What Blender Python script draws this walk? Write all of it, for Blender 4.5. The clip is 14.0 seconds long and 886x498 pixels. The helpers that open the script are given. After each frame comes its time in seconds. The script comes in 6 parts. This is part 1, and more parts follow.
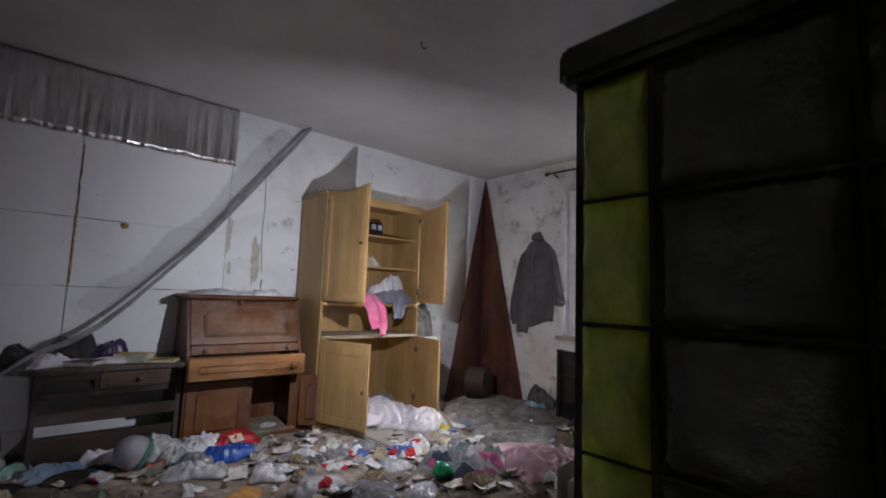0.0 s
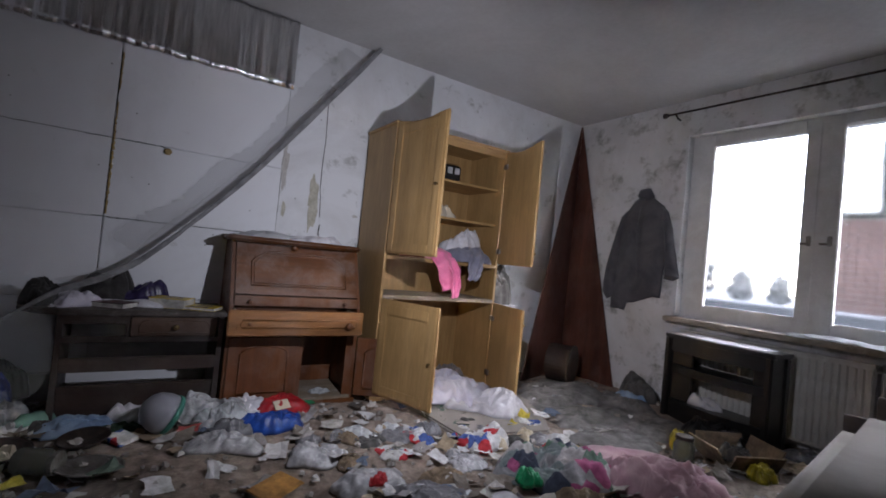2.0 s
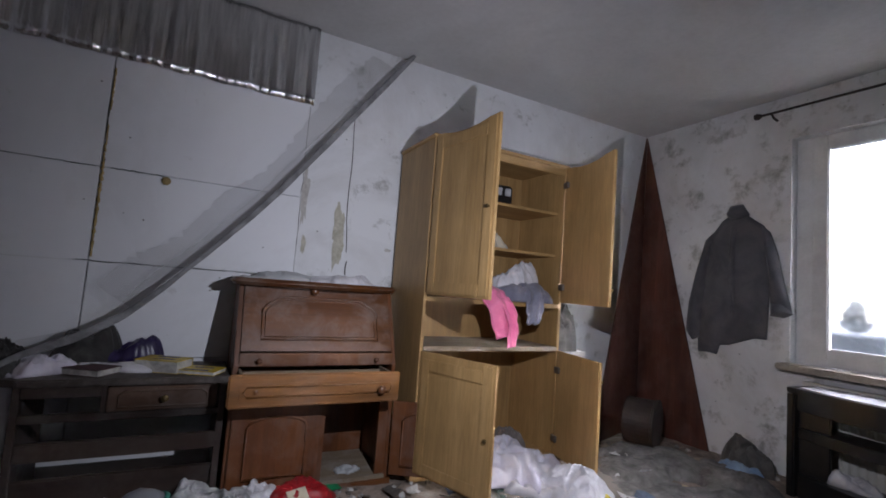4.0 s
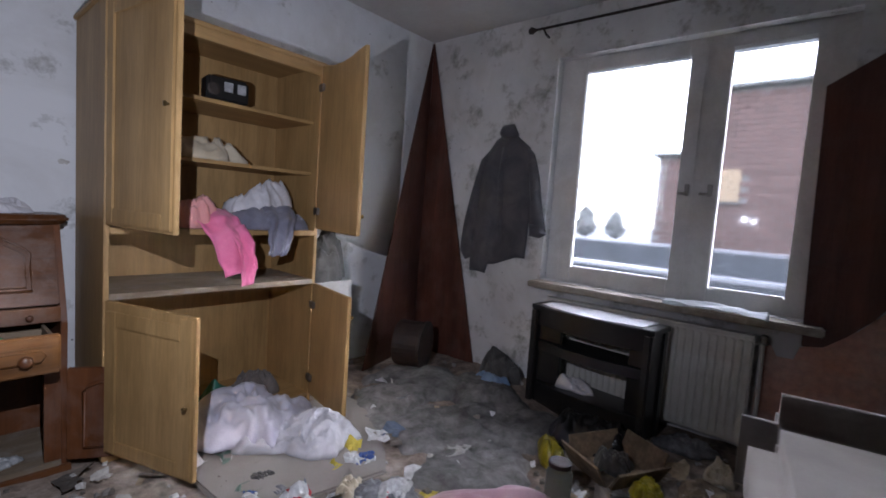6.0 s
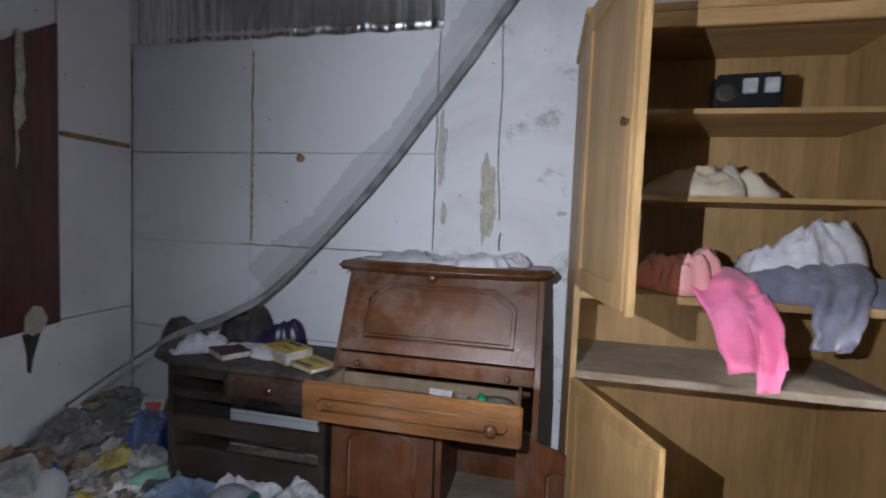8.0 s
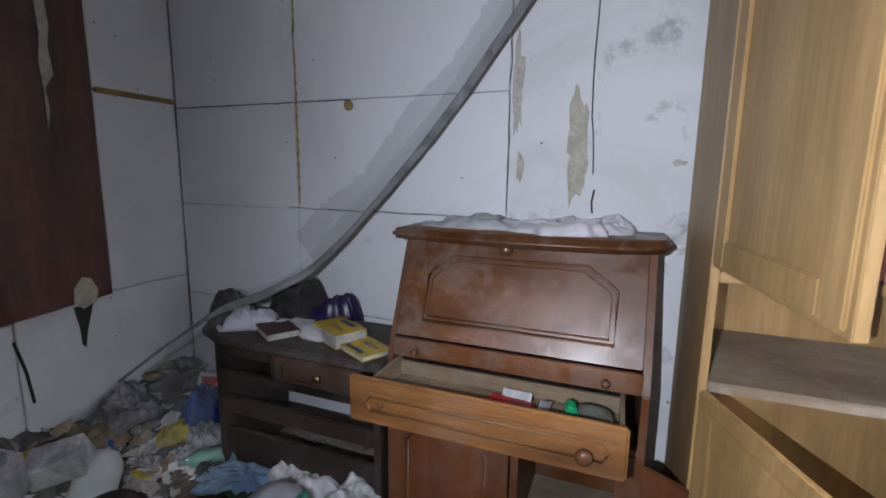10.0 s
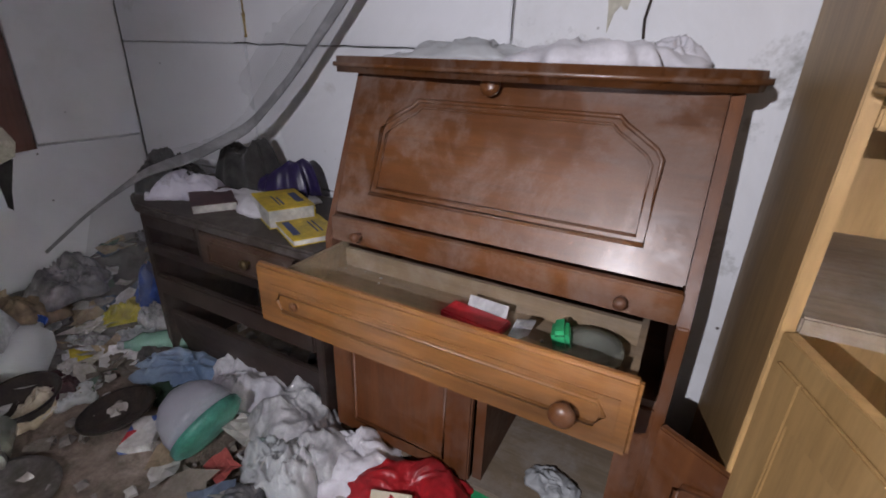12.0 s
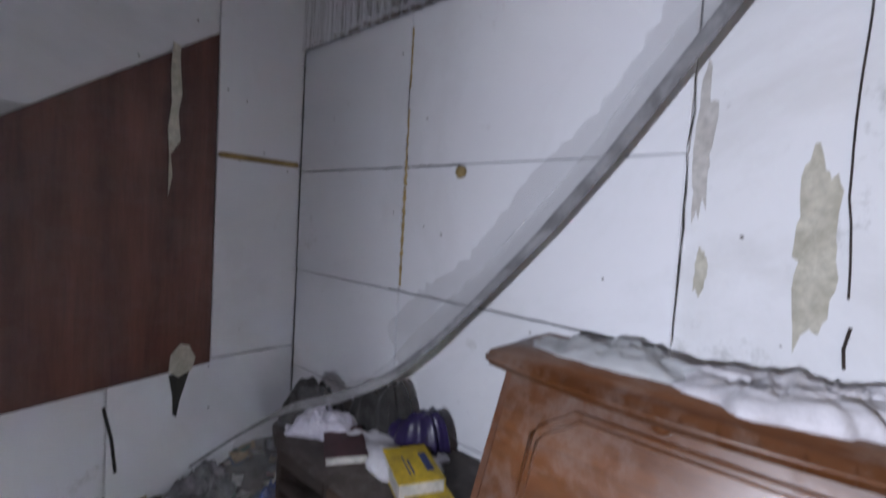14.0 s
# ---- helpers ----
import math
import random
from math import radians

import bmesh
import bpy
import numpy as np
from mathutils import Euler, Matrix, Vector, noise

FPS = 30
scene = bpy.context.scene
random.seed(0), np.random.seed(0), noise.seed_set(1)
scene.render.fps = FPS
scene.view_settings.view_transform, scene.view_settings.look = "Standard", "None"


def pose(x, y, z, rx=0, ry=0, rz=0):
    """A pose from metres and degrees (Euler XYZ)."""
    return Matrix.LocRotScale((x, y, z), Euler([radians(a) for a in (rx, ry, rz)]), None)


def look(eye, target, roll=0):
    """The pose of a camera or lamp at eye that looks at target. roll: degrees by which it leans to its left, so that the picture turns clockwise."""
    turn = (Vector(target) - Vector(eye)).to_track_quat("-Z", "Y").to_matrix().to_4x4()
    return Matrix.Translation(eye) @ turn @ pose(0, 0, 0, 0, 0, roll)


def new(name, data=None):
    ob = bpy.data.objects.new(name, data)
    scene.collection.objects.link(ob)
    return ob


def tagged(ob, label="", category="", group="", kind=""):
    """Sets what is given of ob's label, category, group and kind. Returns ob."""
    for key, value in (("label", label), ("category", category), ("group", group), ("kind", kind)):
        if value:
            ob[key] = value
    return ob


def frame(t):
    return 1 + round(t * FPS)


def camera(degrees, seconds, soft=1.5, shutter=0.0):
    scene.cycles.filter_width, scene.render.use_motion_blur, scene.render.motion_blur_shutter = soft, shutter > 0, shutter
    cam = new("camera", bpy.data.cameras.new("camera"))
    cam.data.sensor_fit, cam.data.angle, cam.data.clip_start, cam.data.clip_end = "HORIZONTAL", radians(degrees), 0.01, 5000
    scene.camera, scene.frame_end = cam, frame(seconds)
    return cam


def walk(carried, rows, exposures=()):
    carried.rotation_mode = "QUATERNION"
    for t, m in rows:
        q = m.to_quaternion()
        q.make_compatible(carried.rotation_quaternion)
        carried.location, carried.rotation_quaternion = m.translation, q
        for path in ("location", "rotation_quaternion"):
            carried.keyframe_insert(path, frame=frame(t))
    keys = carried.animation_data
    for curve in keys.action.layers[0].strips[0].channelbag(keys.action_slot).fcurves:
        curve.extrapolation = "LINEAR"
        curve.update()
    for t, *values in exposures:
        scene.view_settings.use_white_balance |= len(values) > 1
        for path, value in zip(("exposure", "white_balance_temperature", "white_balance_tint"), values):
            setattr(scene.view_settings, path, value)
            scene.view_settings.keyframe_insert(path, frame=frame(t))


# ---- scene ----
cam = camera(88, 14.0, soft=1.7, shutter=0.3)
PATH = [
    (0, (1.527, 0.990, 1.149), (2.832, 2.492, 1.357), 2.1),
    (0.5, (1.643, 1.089, 1.109), (3.015, 2.538, 1.243), 2.2),
    (1, (1.760, 1.251, 1.109), (3.105, 2.725, 1.239), 3.7),
    (1.5, (1.882, 1.449, 1.082), (3.082, 3.045, 1.199), 6.0),
    (2, (1.880, 1.618, 1.070), (2.967, 3.297, 1.120), 5.7),
    (4.3, (2.259, 2.218, 1.157), (3.157, 3.997, 1.329), 3.2),
    (4.5, (2.392, 2.235, 1.184), (3.259, 4.030, 1.348), 2.3),
    (5, (2.645, 2.076, 1.161), (3.716, 3.763, 1.234), 3.1),
    (5.5, (2.670, 2.119, 1.232), (4.047, 3.567, 1.155), 3.1),
    (6, (2.743, 2.227, 1.231), (4.261, 3.519, 1.070), 4.0),
    (6.5, (2.774, 2.581, 1.192), (4.111, 4.064, 1.082), 2.6),
    (7, (2.909, 2.649, 1.188), (3.740, 4.468, 1.220), 2.3),
    (7.5, (3.108, 2.763, 1.249), (3.187, 4.761, 1.207), 3.5),
    (8, (3.152, 2.864, 1.286), (2.725, 4.814, 1.167), 2.2),
    (8.5, (3.110, 2.882, 1.349), (2.466, 4.770, 1.207), 1.6),
    (8.7, (3.171, 2.920, 1.360), (2.459, 4.785, 1.200), 0.6),
    (10.8, (3.000, 3.450, 1.254), (2.273, 5.258, 0.808), 0.9),
    (11, (3.026, 3.502, 1.251), (2.267, 5.287, 0.760), 1.1),
    (11.5, (3.052, 3.643, 1.191), (2.295, 5.374, 0.537), 2.6),
    (12, (3.097, 3.762, 1.109), (2.244, 5.397, 0.336), 1.9),
    (12.5, (3.086, 3.803, 1.086), (2.142, 5.372, 0.282), 1.9),
    (13, (3.066, 3.811, 1.122), (2.007, 5.319, 0.344), 2.5),
    (13.5, (2.963, 3.825, 1.223), (1.698, 5.251, 0.616), 3.2),
    (14, (2.948, 3.782, 1.407), (1.616, 5.270, 1.285), 3.5),
]
walk(cam, [(t, look(eye, target, roll)) for t, eye, target, roll in PATH],
     exposures=[(0, 0.15, 6350, 14), (1.0, -0.12, 6250, 15), (2.2, -0.12, 6150, 16), (4.3, -0.05, 6100, 15), (5.0, -0.2, 6000, 16), (5.5, -0.28, 5900, 16), (6.5, -0.18, 5950, 16), (7.5, 0.12, 6400, 14), (8.1, 0.35, 5900, 11), (8.7, 0.47, 5750, 10),
                (10.8, 0.42, 6250, 13), (12.0, 0.57, 6500, 17), (13.0, 0.6, 6350, 17), (13.5, 0.7, 6200, 16), (14, 0.88, 5950, 15)])

# ---- light ----
world = bpy.data.worlds.new("overcast")
scene.world = world
world.use_nodes = True
wn, wl = world.node_tree.nodes, world.node_tree.links
sky = wn.new("ShaderNodeTexSky")
sky.sky_type, sky.sun_disc, sky.sun_elevation, sky.sun_rotation = "NISHITA", False, radians(28), radians(120)
soften = wn.new("ShaderNodeHueSaturation")
soften.inputs["Saturation"].default_value = 0.35
wl.new(sky.outputs[0], soften.inputs["Color"])
wl.new(soften.outputs[0], wn["Background"].inputs[0])
wn["Background"].inputs[1].default_value = 2.5

sun = new("overcast_sun", bpy.data.lights.new("overcast_sun", "SUN"))
sun.data.energy, sun.data.angle, sun.data.color = 1.2, radians(40), (1.0, 0.97, 0.93)
sun.matrix_basis = look((20, 8, 14), (0, 0, 0))

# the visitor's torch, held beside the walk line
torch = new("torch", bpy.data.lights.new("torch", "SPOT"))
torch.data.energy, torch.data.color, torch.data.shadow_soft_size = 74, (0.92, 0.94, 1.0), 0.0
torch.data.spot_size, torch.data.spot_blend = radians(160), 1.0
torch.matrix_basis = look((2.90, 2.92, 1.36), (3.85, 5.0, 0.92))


# ---- materials ----
def nodes_of(name):
    m = bpy.data.materials.new(name)
    m.use_nodes = True
    return m, m.node_tree.nodes, m.node_tree.links, m.node_tree.nodes["Principled BSDF"]


def ramp_node(n, stops):
    r = n.new("ShaderNodeValToRGB")
    r.color_ramp.elements[0].position, r.color_ramp.elements[0].color = stops[0][0], (*stops[0][1], 1)
    r.color_ramp.elements[1].position, r.color_ramp.elements[1].color = stops[-1][0], (*stops[-1][1], 1)
    for p, c in stops[1:-1]:
        r.color_ramp.elements.new(p).color = (*c, 1)
    return r


def coords(n, l, stretch=(1, 1, 1)):
    c, mp = n.new("ShaderNodeTexCoord"), n.new("ShaderNodeMapping")
    mp.inputs["Scale"].default_value = stretch
    l.new(c.outputs["Object"], mp.inputs["Vector"])
    return mp


def noise_node(n, l, vec, scale, detail=6, rough=0.6, distort=0.0):
    t = n.new("ShaderNodeTexNoise")
    t.inputs["Scale"].default_value, t.inputs["Detail"].default_value = scale, detail
    t.inputs["Roughness"].default_value, t.inputs["Distortion"].default_value = rough, distort
    l.new(vec.outputs[0], t.inputs["Vector"])
    return t


def blend(n, l, mode, fac, a, b):
    """A colour mix; fac, a and b are values, colours or sockets."""
    m = n.new("ShaderNodeMix")
    m.data_type, m.blend_type = "RGBA", mode
    for key, v in ((0, fac), (6, a), (7, b)):
        if isinstance(v, bpy.types.NodeSocket):
            l.new(v, m.inputs[key])
        elif isinstance(v, tuple):
            m.inputs[key].default_value = (*v, 1)
        else:
            m.inputs[key].default_value = v
    return m.outputs[2]


def relief(n, l, bsdf, height, strength, distance):
    b = n.new("ShaderNodeBump")
    b.inputs["Strength"].default_value, b.inputs["Distance"].default_value = strength, distance
    l.new(height, b.inputs["Height"])
    l.new(b.outputs[0], bsdf.inputs["Normal"])


def dirty(name, base, dirt, rough=0.8, big=1.6, fine=22, amount=0.5, metal=0.0, bump=0.4, depth=0.006, spread=0.18, tone=0.0, grainy=0.75):
    """A plain surface with blotches of dirt, fine grain and relief."""
    m, n, l, b = nodes_of(name)
    v = coords(n, l)
    a, f = noise_node(n, l, v, big, 7, 0.65, 0.4), noise_node(n, l, v, fine, 5, 0.6)
    mask = ramp_node(n, [(max(0.02, 0.62 - amount * 0.4 - spread), (0, 0, 0)), (0.62 - amount * 0.4 + spread, (1, 1, 1))])
    l.new(a.outputs["Fac"], mask.inputs[0])
    grain = ramp_node(n, [(0.3, (0.72, 0.72, 0.72)), (0.7, (1.12, 1.12, 1.12))])
    l.new(f.outputs["Fac"], grain.inputs[0])
    col = blend(n, l, "MIX", mask.outputs[0], base, dirt)
    col = blend(n, l, "MULTIPLY", grainy, col, grain.outputs[0])
    if tone:
        info = n.new("ShaderNodeObjectInfo")
        hue = n.new("ShaderNodeHueSaturation")
        mul = n.new("ShaderNodeMath")
        mul.operation = "MULTIPLY_ADD"
        mul.inputs[1].default_value, mul.inputs[2].default_value = tone, 1 - tone / 2
        l.new(info.outputs["Random"], mul.inputs[0])
        l.new(mul.outputs[0], hue.inputs["Value"])
        l.new(col, hue.inputs["Color"])
        col = hue.outputs[0]
    l.new(col, b.inputs["Base Color"])
    b.inputs["Roughness"].default_value, b.inputs["Metallic"].default_value = rough, metal
    relief(n, l, b, f.outputs["Fac"], bump, depth)
    return m


def wood(name, dark, light, axis="x", rough=0.45, grain=9, dust=0.0, coat=0.0):
    """Wood or veneer with the grain along an axis and, if wanted, a film of dust."""
    m, n, l, b = nodes_of(name)
    stretch = {"x": (0.09, 1, 1), "y": (1, 0.09, 1), "z": (1, 1, 0.09)}[axis]
    v, w = coords(n, l, stretch), coords(n, l)
    a = noise_node(n, l, v, grain, 6, 0.6, 0.5)
    f = noise_node(n, l, v, grain * 9, 4, 0.7)
    big = noise_node(n, l, w, 2.3, 5, 0.6)
    r = ramp_node(n, [(0.32, dark), (0.52, tuple((x + y) / 2 for x, y in zip(dark, light))), (0.7, light)])
    l.new(a.outputs["Fac"], r.inputs[0])
    g = ramp_node(n, [(0.35, (0.75, 0.75, 0.75)), (0.6, (1.05, 1.05, 1.05))])
    l.new(f.outputs["Fac"], g.inputs[0])
    col = blend(n, l, "MULTIPLY", 0.7, r.outputs[0], g.outputs[0])
    s = ramp_node(n, [(0.3, (0.7, 0.68, 0.66)), (0.68, (1.1, 1.1, 1.1))])
    l.new(big.outputs["Fac"], s.inputs[0])
    col = blend(n, l, "MULTIPLY", 0.6, col, s.outputs[0])
    if dust:
        d = ramp_node(n, [(0.46, (0, 0, 0)), (0.72, (dust, dust, dust))])
        smear = noise_node(n, l, w, 6.5, 7, 0.75, 0.3)
        l.new(smear.outputs["Fac"], d.inputs[0])
        col = blend(n, l, "MIX", d.outputs[0], col, (0.36, 0.34, 0.32))
        rr = ramp_node(n, [(0.4, (rough, rough, rough)), (0.75, (0.85, 0.85, 0.85))])
        l.new(smear.outputs["Fac"], rr.inputs[0])
        l.new(rr.outputs[0], b.inputs["Roughness"])
    else:
        b.inputs["Roughness"].default_value = rough
    l.new(col, b.inputs["Base Color"])
    b.inputs["Coat Weight"].default_value = coat
    b.inputs["Coat Roughness"].default_value = 0.25
    relief(n, l, b, f.outputs["Fac"], 0.15, 0.002)
    return m


def cloth(name, base, other, rough=0.9, big=6, weave=160, sheen=0.2, spread=0.12):
    m, n, l, b = nodes_of(name)
    v = coords(n, l)
    a, f = noise_node(n, l, v, big, 6, 0.6, 0.6), noise_node(n, l, v, weave, 2, 0.5)
    r = ramp_node(n, [(0.5 - spread, base), (0.5 + spread, other)])
    l.new(a.outputs["Fac"], r.inputs[0])
    g = ramp_node(n, [(0.3, (0.9, 0.9, 0.9)), (0.7, (1.04, 1.04, 1.04))])
    l.new(f.outputs["Fac"], g.inputs[0])
    l.new(blend(n, l, "MULTIPLY", 0.5, r.outputs[0], g.outputs[0]), b.inputs["Base Color"])
    b.inputs["Roughness"].default_value, b.inputs["Sheen Weight"].default_value = rough, sheen
    relief(n, l, b, f.outputs["Fac"], 0.12, 0.001)
    return m


def clear(name, colour, rough=0.1, trans=0.85, alpha=1.0, bump=0.35):
    m, n, l, b = nodes_of(name)
    b.inputs["Base Color"].default_value = (*colour, 1)
    b.inputs["Roughness"].default_value, b.inputs["Transmission Weight"].default_value = rough, trans
    b.inputs["IOR"].default_value, b.inputs["Alpha"].default_value = 1.3, alpha
    v = coords(n, l)
    f = noise_node(n, l, v, 30, 5)
    relief(n, l, b, f.outputs["Fac"], bump, 0.004)
    return m


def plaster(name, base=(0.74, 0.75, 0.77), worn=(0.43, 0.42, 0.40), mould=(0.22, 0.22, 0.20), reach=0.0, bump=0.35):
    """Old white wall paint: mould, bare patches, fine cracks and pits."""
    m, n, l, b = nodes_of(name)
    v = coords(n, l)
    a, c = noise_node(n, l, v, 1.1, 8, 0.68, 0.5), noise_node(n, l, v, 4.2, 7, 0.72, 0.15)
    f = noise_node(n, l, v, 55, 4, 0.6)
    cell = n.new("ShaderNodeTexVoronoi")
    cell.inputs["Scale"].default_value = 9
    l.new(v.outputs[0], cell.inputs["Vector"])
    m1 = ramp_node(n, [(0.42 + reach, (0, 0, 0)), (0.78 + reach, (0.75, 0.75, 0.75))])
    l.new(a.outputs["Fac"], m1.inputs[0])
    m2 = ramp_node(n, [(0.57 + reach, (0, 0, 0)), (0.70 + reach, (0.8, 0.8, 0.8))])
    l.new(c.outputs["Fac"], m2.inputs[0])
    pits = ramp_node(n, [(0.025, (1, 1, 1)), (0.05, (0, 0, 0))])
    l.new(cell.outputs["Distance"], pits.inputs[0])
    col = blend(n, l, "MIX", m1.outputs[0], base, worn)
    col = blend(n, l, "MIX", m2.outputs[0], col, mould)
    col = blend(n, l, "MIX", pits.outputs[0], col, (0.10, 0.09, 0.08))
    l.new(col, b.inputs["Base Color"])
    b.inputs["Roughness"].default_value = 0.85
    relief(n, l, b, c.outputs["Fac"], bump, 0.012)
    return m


def foil_mat(name):
    """Bright metal foil: long creases and fine crinkles that sparkle."""
    m, n, l, b = nodes_of(name)
    f = noise_node(n, l, coords(n, l, (1, 1, 0.08)), 55, 4, 0.7, 0.4)
    w = noise_node(n, l, coords(n, l, (1, 1, 0.45)), 120, 3, 0.6)
    r = ramp_node(n, [(0.35, (0.66, 0.66, 0.67)), (0.65, (0.93, 0.93, 0.95))])
    l.new(f.outputs["Fac"], r.inputs[0])
    l.new(r.outputs[0], b.inputs["Base Color"])
    b.inputs["Metallic"].default_value, b.inputs["Roughness"].default_value = 1.0, 0.16
    both = n.new("ShaderNodeMath")
    both.operation = "ADD"
    l.new(f.outputs["Fac"], both.inputs[0])
    l.new(w.outputs["Fac"], both.inputs[1])
    relief(n, l, b, both.outputs[0], 0.35, 0.006)
    return m


def ground_mat(name, tones, scale=3.0):
    m, n, l, b = nodes_of(name)
    v = coords(n, l)
    a, c, f = noise_node(n, l, v, scale, 8, 0.7, 0.6), noise_node(n, l, v, scale * 7, 6, 0.7), noise_node(n, l, v, 90, 3)
    r = ramp_node(n, [(0.32, tones[0]), (0.45, tones[1]), (0.56, tones[2]), (0.7, tones[3])])
    l.new(a.outputs["Fac"], r.inputs[0])
    g = ramp_node(n, [(0.34, (0.45, 0.44, 0.42)), (0.62, (1.15, 1.15, 1.15))])
    l.new(c.outputs["Fac"], g.inputs[0])
    l.new(blend(n, l, "MULTIPLY", 0.85, r.outputs[0], g.outputs[0]), b.inputs["Base Color"])
    b.inputs["Roughness"].default_value = 0.92
    relief(n, l, b, c.outputs["Fac"], 0.7, 0.02)
    return m


PLASTER = plaster("old_wall_paint")
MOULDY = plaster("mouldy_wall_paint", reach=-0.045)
CEIL = dirty("ceiling_paint", (0.62, 0.62, 0.62), (0.40, 0.39, 0.38), 0.9, 0.9, 30, 0.35, bump=0.1, grainy=0.2, spread=0.3)
BOARD = plaster("white_foam_board", (0.77, 0.78, 0.81), (0.56, 0.56, 0.56), (0.45, 0.44, 0.42), 0.07, 0.06)
PEACH = dirty("peach_paint", (0.72, 0.33, 0.22), (0.62, 0.42, 0.36), 0.8, 3, 30, 0.4)
FOAM = dirty("yellow_mounting_foam", (0.55, 0.40, 0.16), (0.30, 0.22, 0.10), 0.9, 8, 60, 0.4, bump=0.8, depth=0.01)
FOIL = foil_mat("crinkled_foil")
VENEER = wood("dark_red_veneer", (0.055, 0.018, 0.012), (0.15, 0.052, 0.032), "z", 0.33, 7, dust=0.10)
OAK = wood("honey_oak_veneer", (0.33, 0.20, 0.075), (0.47, 0.30, 0.125), "z", 0.5, 8)
OAK_X = wood("honey_oak_veneer_across", (0.33, 0.20, 0.075), (0.47, 0.30, 0.125), "x", 0.5, 8)
OAK_DUST = wood("dusty_oak_shelf", (0.20, 0.15, 0.10), (0.28, 0.22, 0.15), "x", 0.8, 8, dust=0.6)
WALNUT = wood("brown_stained_wood", (0.080, 0.027, 0.008), (0.195, 0.074, 0.021), "x", 0.30, 7, dust=0.30, coat=0.3)
WALNUT_Z = wood("brown_stained_wood_upright", (0.085, 0.026, 0.007), (0.19, 0.066, 0.018), "z", 0.4, 7, dust=0.15, coat=0.1)
DRAWER = wood("orange_brown_drawer_wood", (0.135, 0.056, 0.015), (0.36, 0.158, 0.045), "x", 0.35, 12, dust=0.1, coat=0.35)
INNER = wood("dusty_drawer_lining", (0.19, 0.135, 0.08), (0.28, 0.205, 0.125), "x", 0.85, 6, dust=0.28)
DARKWOOD = wood("almost_black_wood", (0.016, 0.009, 0.007), (0.045, 0.025, 0.018), "x", 0.45, 7, dust=0.12)
DARKTOP = wood("dusty_dark_top", (0.030, 0.022, 0.018), (0.060, 0.046, 0.038), "x", 0.6, 7, dust=0.30)
UMBER = wood("dark_umber_wood", (0.045, 0.022, 0.012), (0.095, 0.050, 0.028), "x", 0.4, 7, dust=0.15)
BLACK = dirty("black_lacquer", (0.006, 0.006, 0.007), (0.02, 0.019, 0.018), 0.3, 5, 60, 0.3, bump=0.1)
WHITE = dirty("white_window_paint", (0.80, 0.80, 0.80), (0.56, 0.55, 0.53), 0.45, 5, 60, 0.3, bump=0.08, grainy=0.2, spread=0.25)
RADIATOR = dirty("cream_radiator_enamel", (0.80, 0.79, 0.76), (0.58, 0.55, 0.48), 0.4, 4, 40, 0.25, bump=0.05, grainy=0.25)
SILL = dirty("worn_sill", (0.50, 0.44, 0.36), (0.28, 0.24, 0.19), 0.7, 6, 40, 0.5)
# one stove glaze twice: torchlight put into the first colour, shade into the second
TILE = dirty("lit_yellow_green_glaze", (0.46, 0.52, 0.06), (0.24, 0.31, 0.03), 0.12, 9, 35, 0.45, bump=0.35, depth=0.01, tone=0.25)
TILE_SHADED = dirty("shaded_olive_glaze", (0.045, 0.052, 0.022), (0.022, 0.026, 0.012), 0.1, 9, 35, 0.45, bump=0.3, depth=0.01, tone=0.3)
GROUT = dirty("dark_stove_grout", (0.06, 0.055, 0.045), (0.03, 0.03, 0.025), 0.9, 6, 60, 0.5)
BRASS = dirty("dull_brass", (0.40, 0.30, 0.14), (0.22, 0.16, 0.08), 0.35, 20, 80, 0.4, metal=0.9, bump=0.1)
PEWTER = dirty("dusty_silver_tray", (0.60, 0.60, 0.62), (0.45, 0.45, 0.46), 0.3, 6, 50, 0.4, metal=0.35, bump=0.05)
STEEL = dirty("tarnished_steel", (0.42, 0.41, 0.40), (0.20, 0.18, 0.16), 0.4, 12, 60, 0.5, metal=0.9, bump=0.2)
IRON = dirty("black_iron", (0.03, 0.03, 0.03), (0.07, 0.05, 0.04), 0.6, 12, 60, 0.4, metal=0.5)
COAT = cloth("charcoal_wool", (0.07, 0.07, 0.08), (0.11, 0.108, 0.118), 0.95, 5)
PINK = cloth("bright_pink_cotton", (0.80, 0.16, 0.33), (0.86, 0.24, 0.42), 0.85, 5)
SALMON = cloth("salmon_cotton", (0.78, 0.32, 0.31), (0.82, 0.42, 0.40), 0.9, 6)
GREYC = cloth("blue_grey_knit", (0.15, 0.15, 0.20), (0.24, 0.24, 0.30), 0.95, 7)
WHITEC = cloth("soiled_white_cotton", (0.50, 0.49, 0.52), (0.70, 0.69, 0.73), 0.9, 9)
LILACC = cloth("pale_lilac_linen", (0.52, 0.50, 0.60), (0.68, 0.66, 0.72), 0.9, 5)
BEIGE = cloth("beige_upholstery", (0.225, 0.198, 0.172), (0.29, 0.258, 0.226), 0.95, 2.5)
BROWNUP = cloth("brown_upholstery", (0.13, 0.11, 0.10), (0.19, 0.165, 0.15), 0.95, 3)
FLOOR = ground_mat("filthy_floor", [(0.10, 0.08, 0.066), (0.23, 0.18, 0.145), (0.34, 0.275, 0.225), (0.47, 0.41, 0.36)], 2.2)
ASH = ground_mat("grey_dust_and_ash", [(0.11, 0.105, 0.10), (0.18, 0.172, 0.165), (0.24, 0.23, 0.22), (0.36, 0.35, 0.34)], 1.7)
GLASS = clear("window_glass", (0.96, 0.97, 1.0), 0.07, 1.0, bump=0.03)


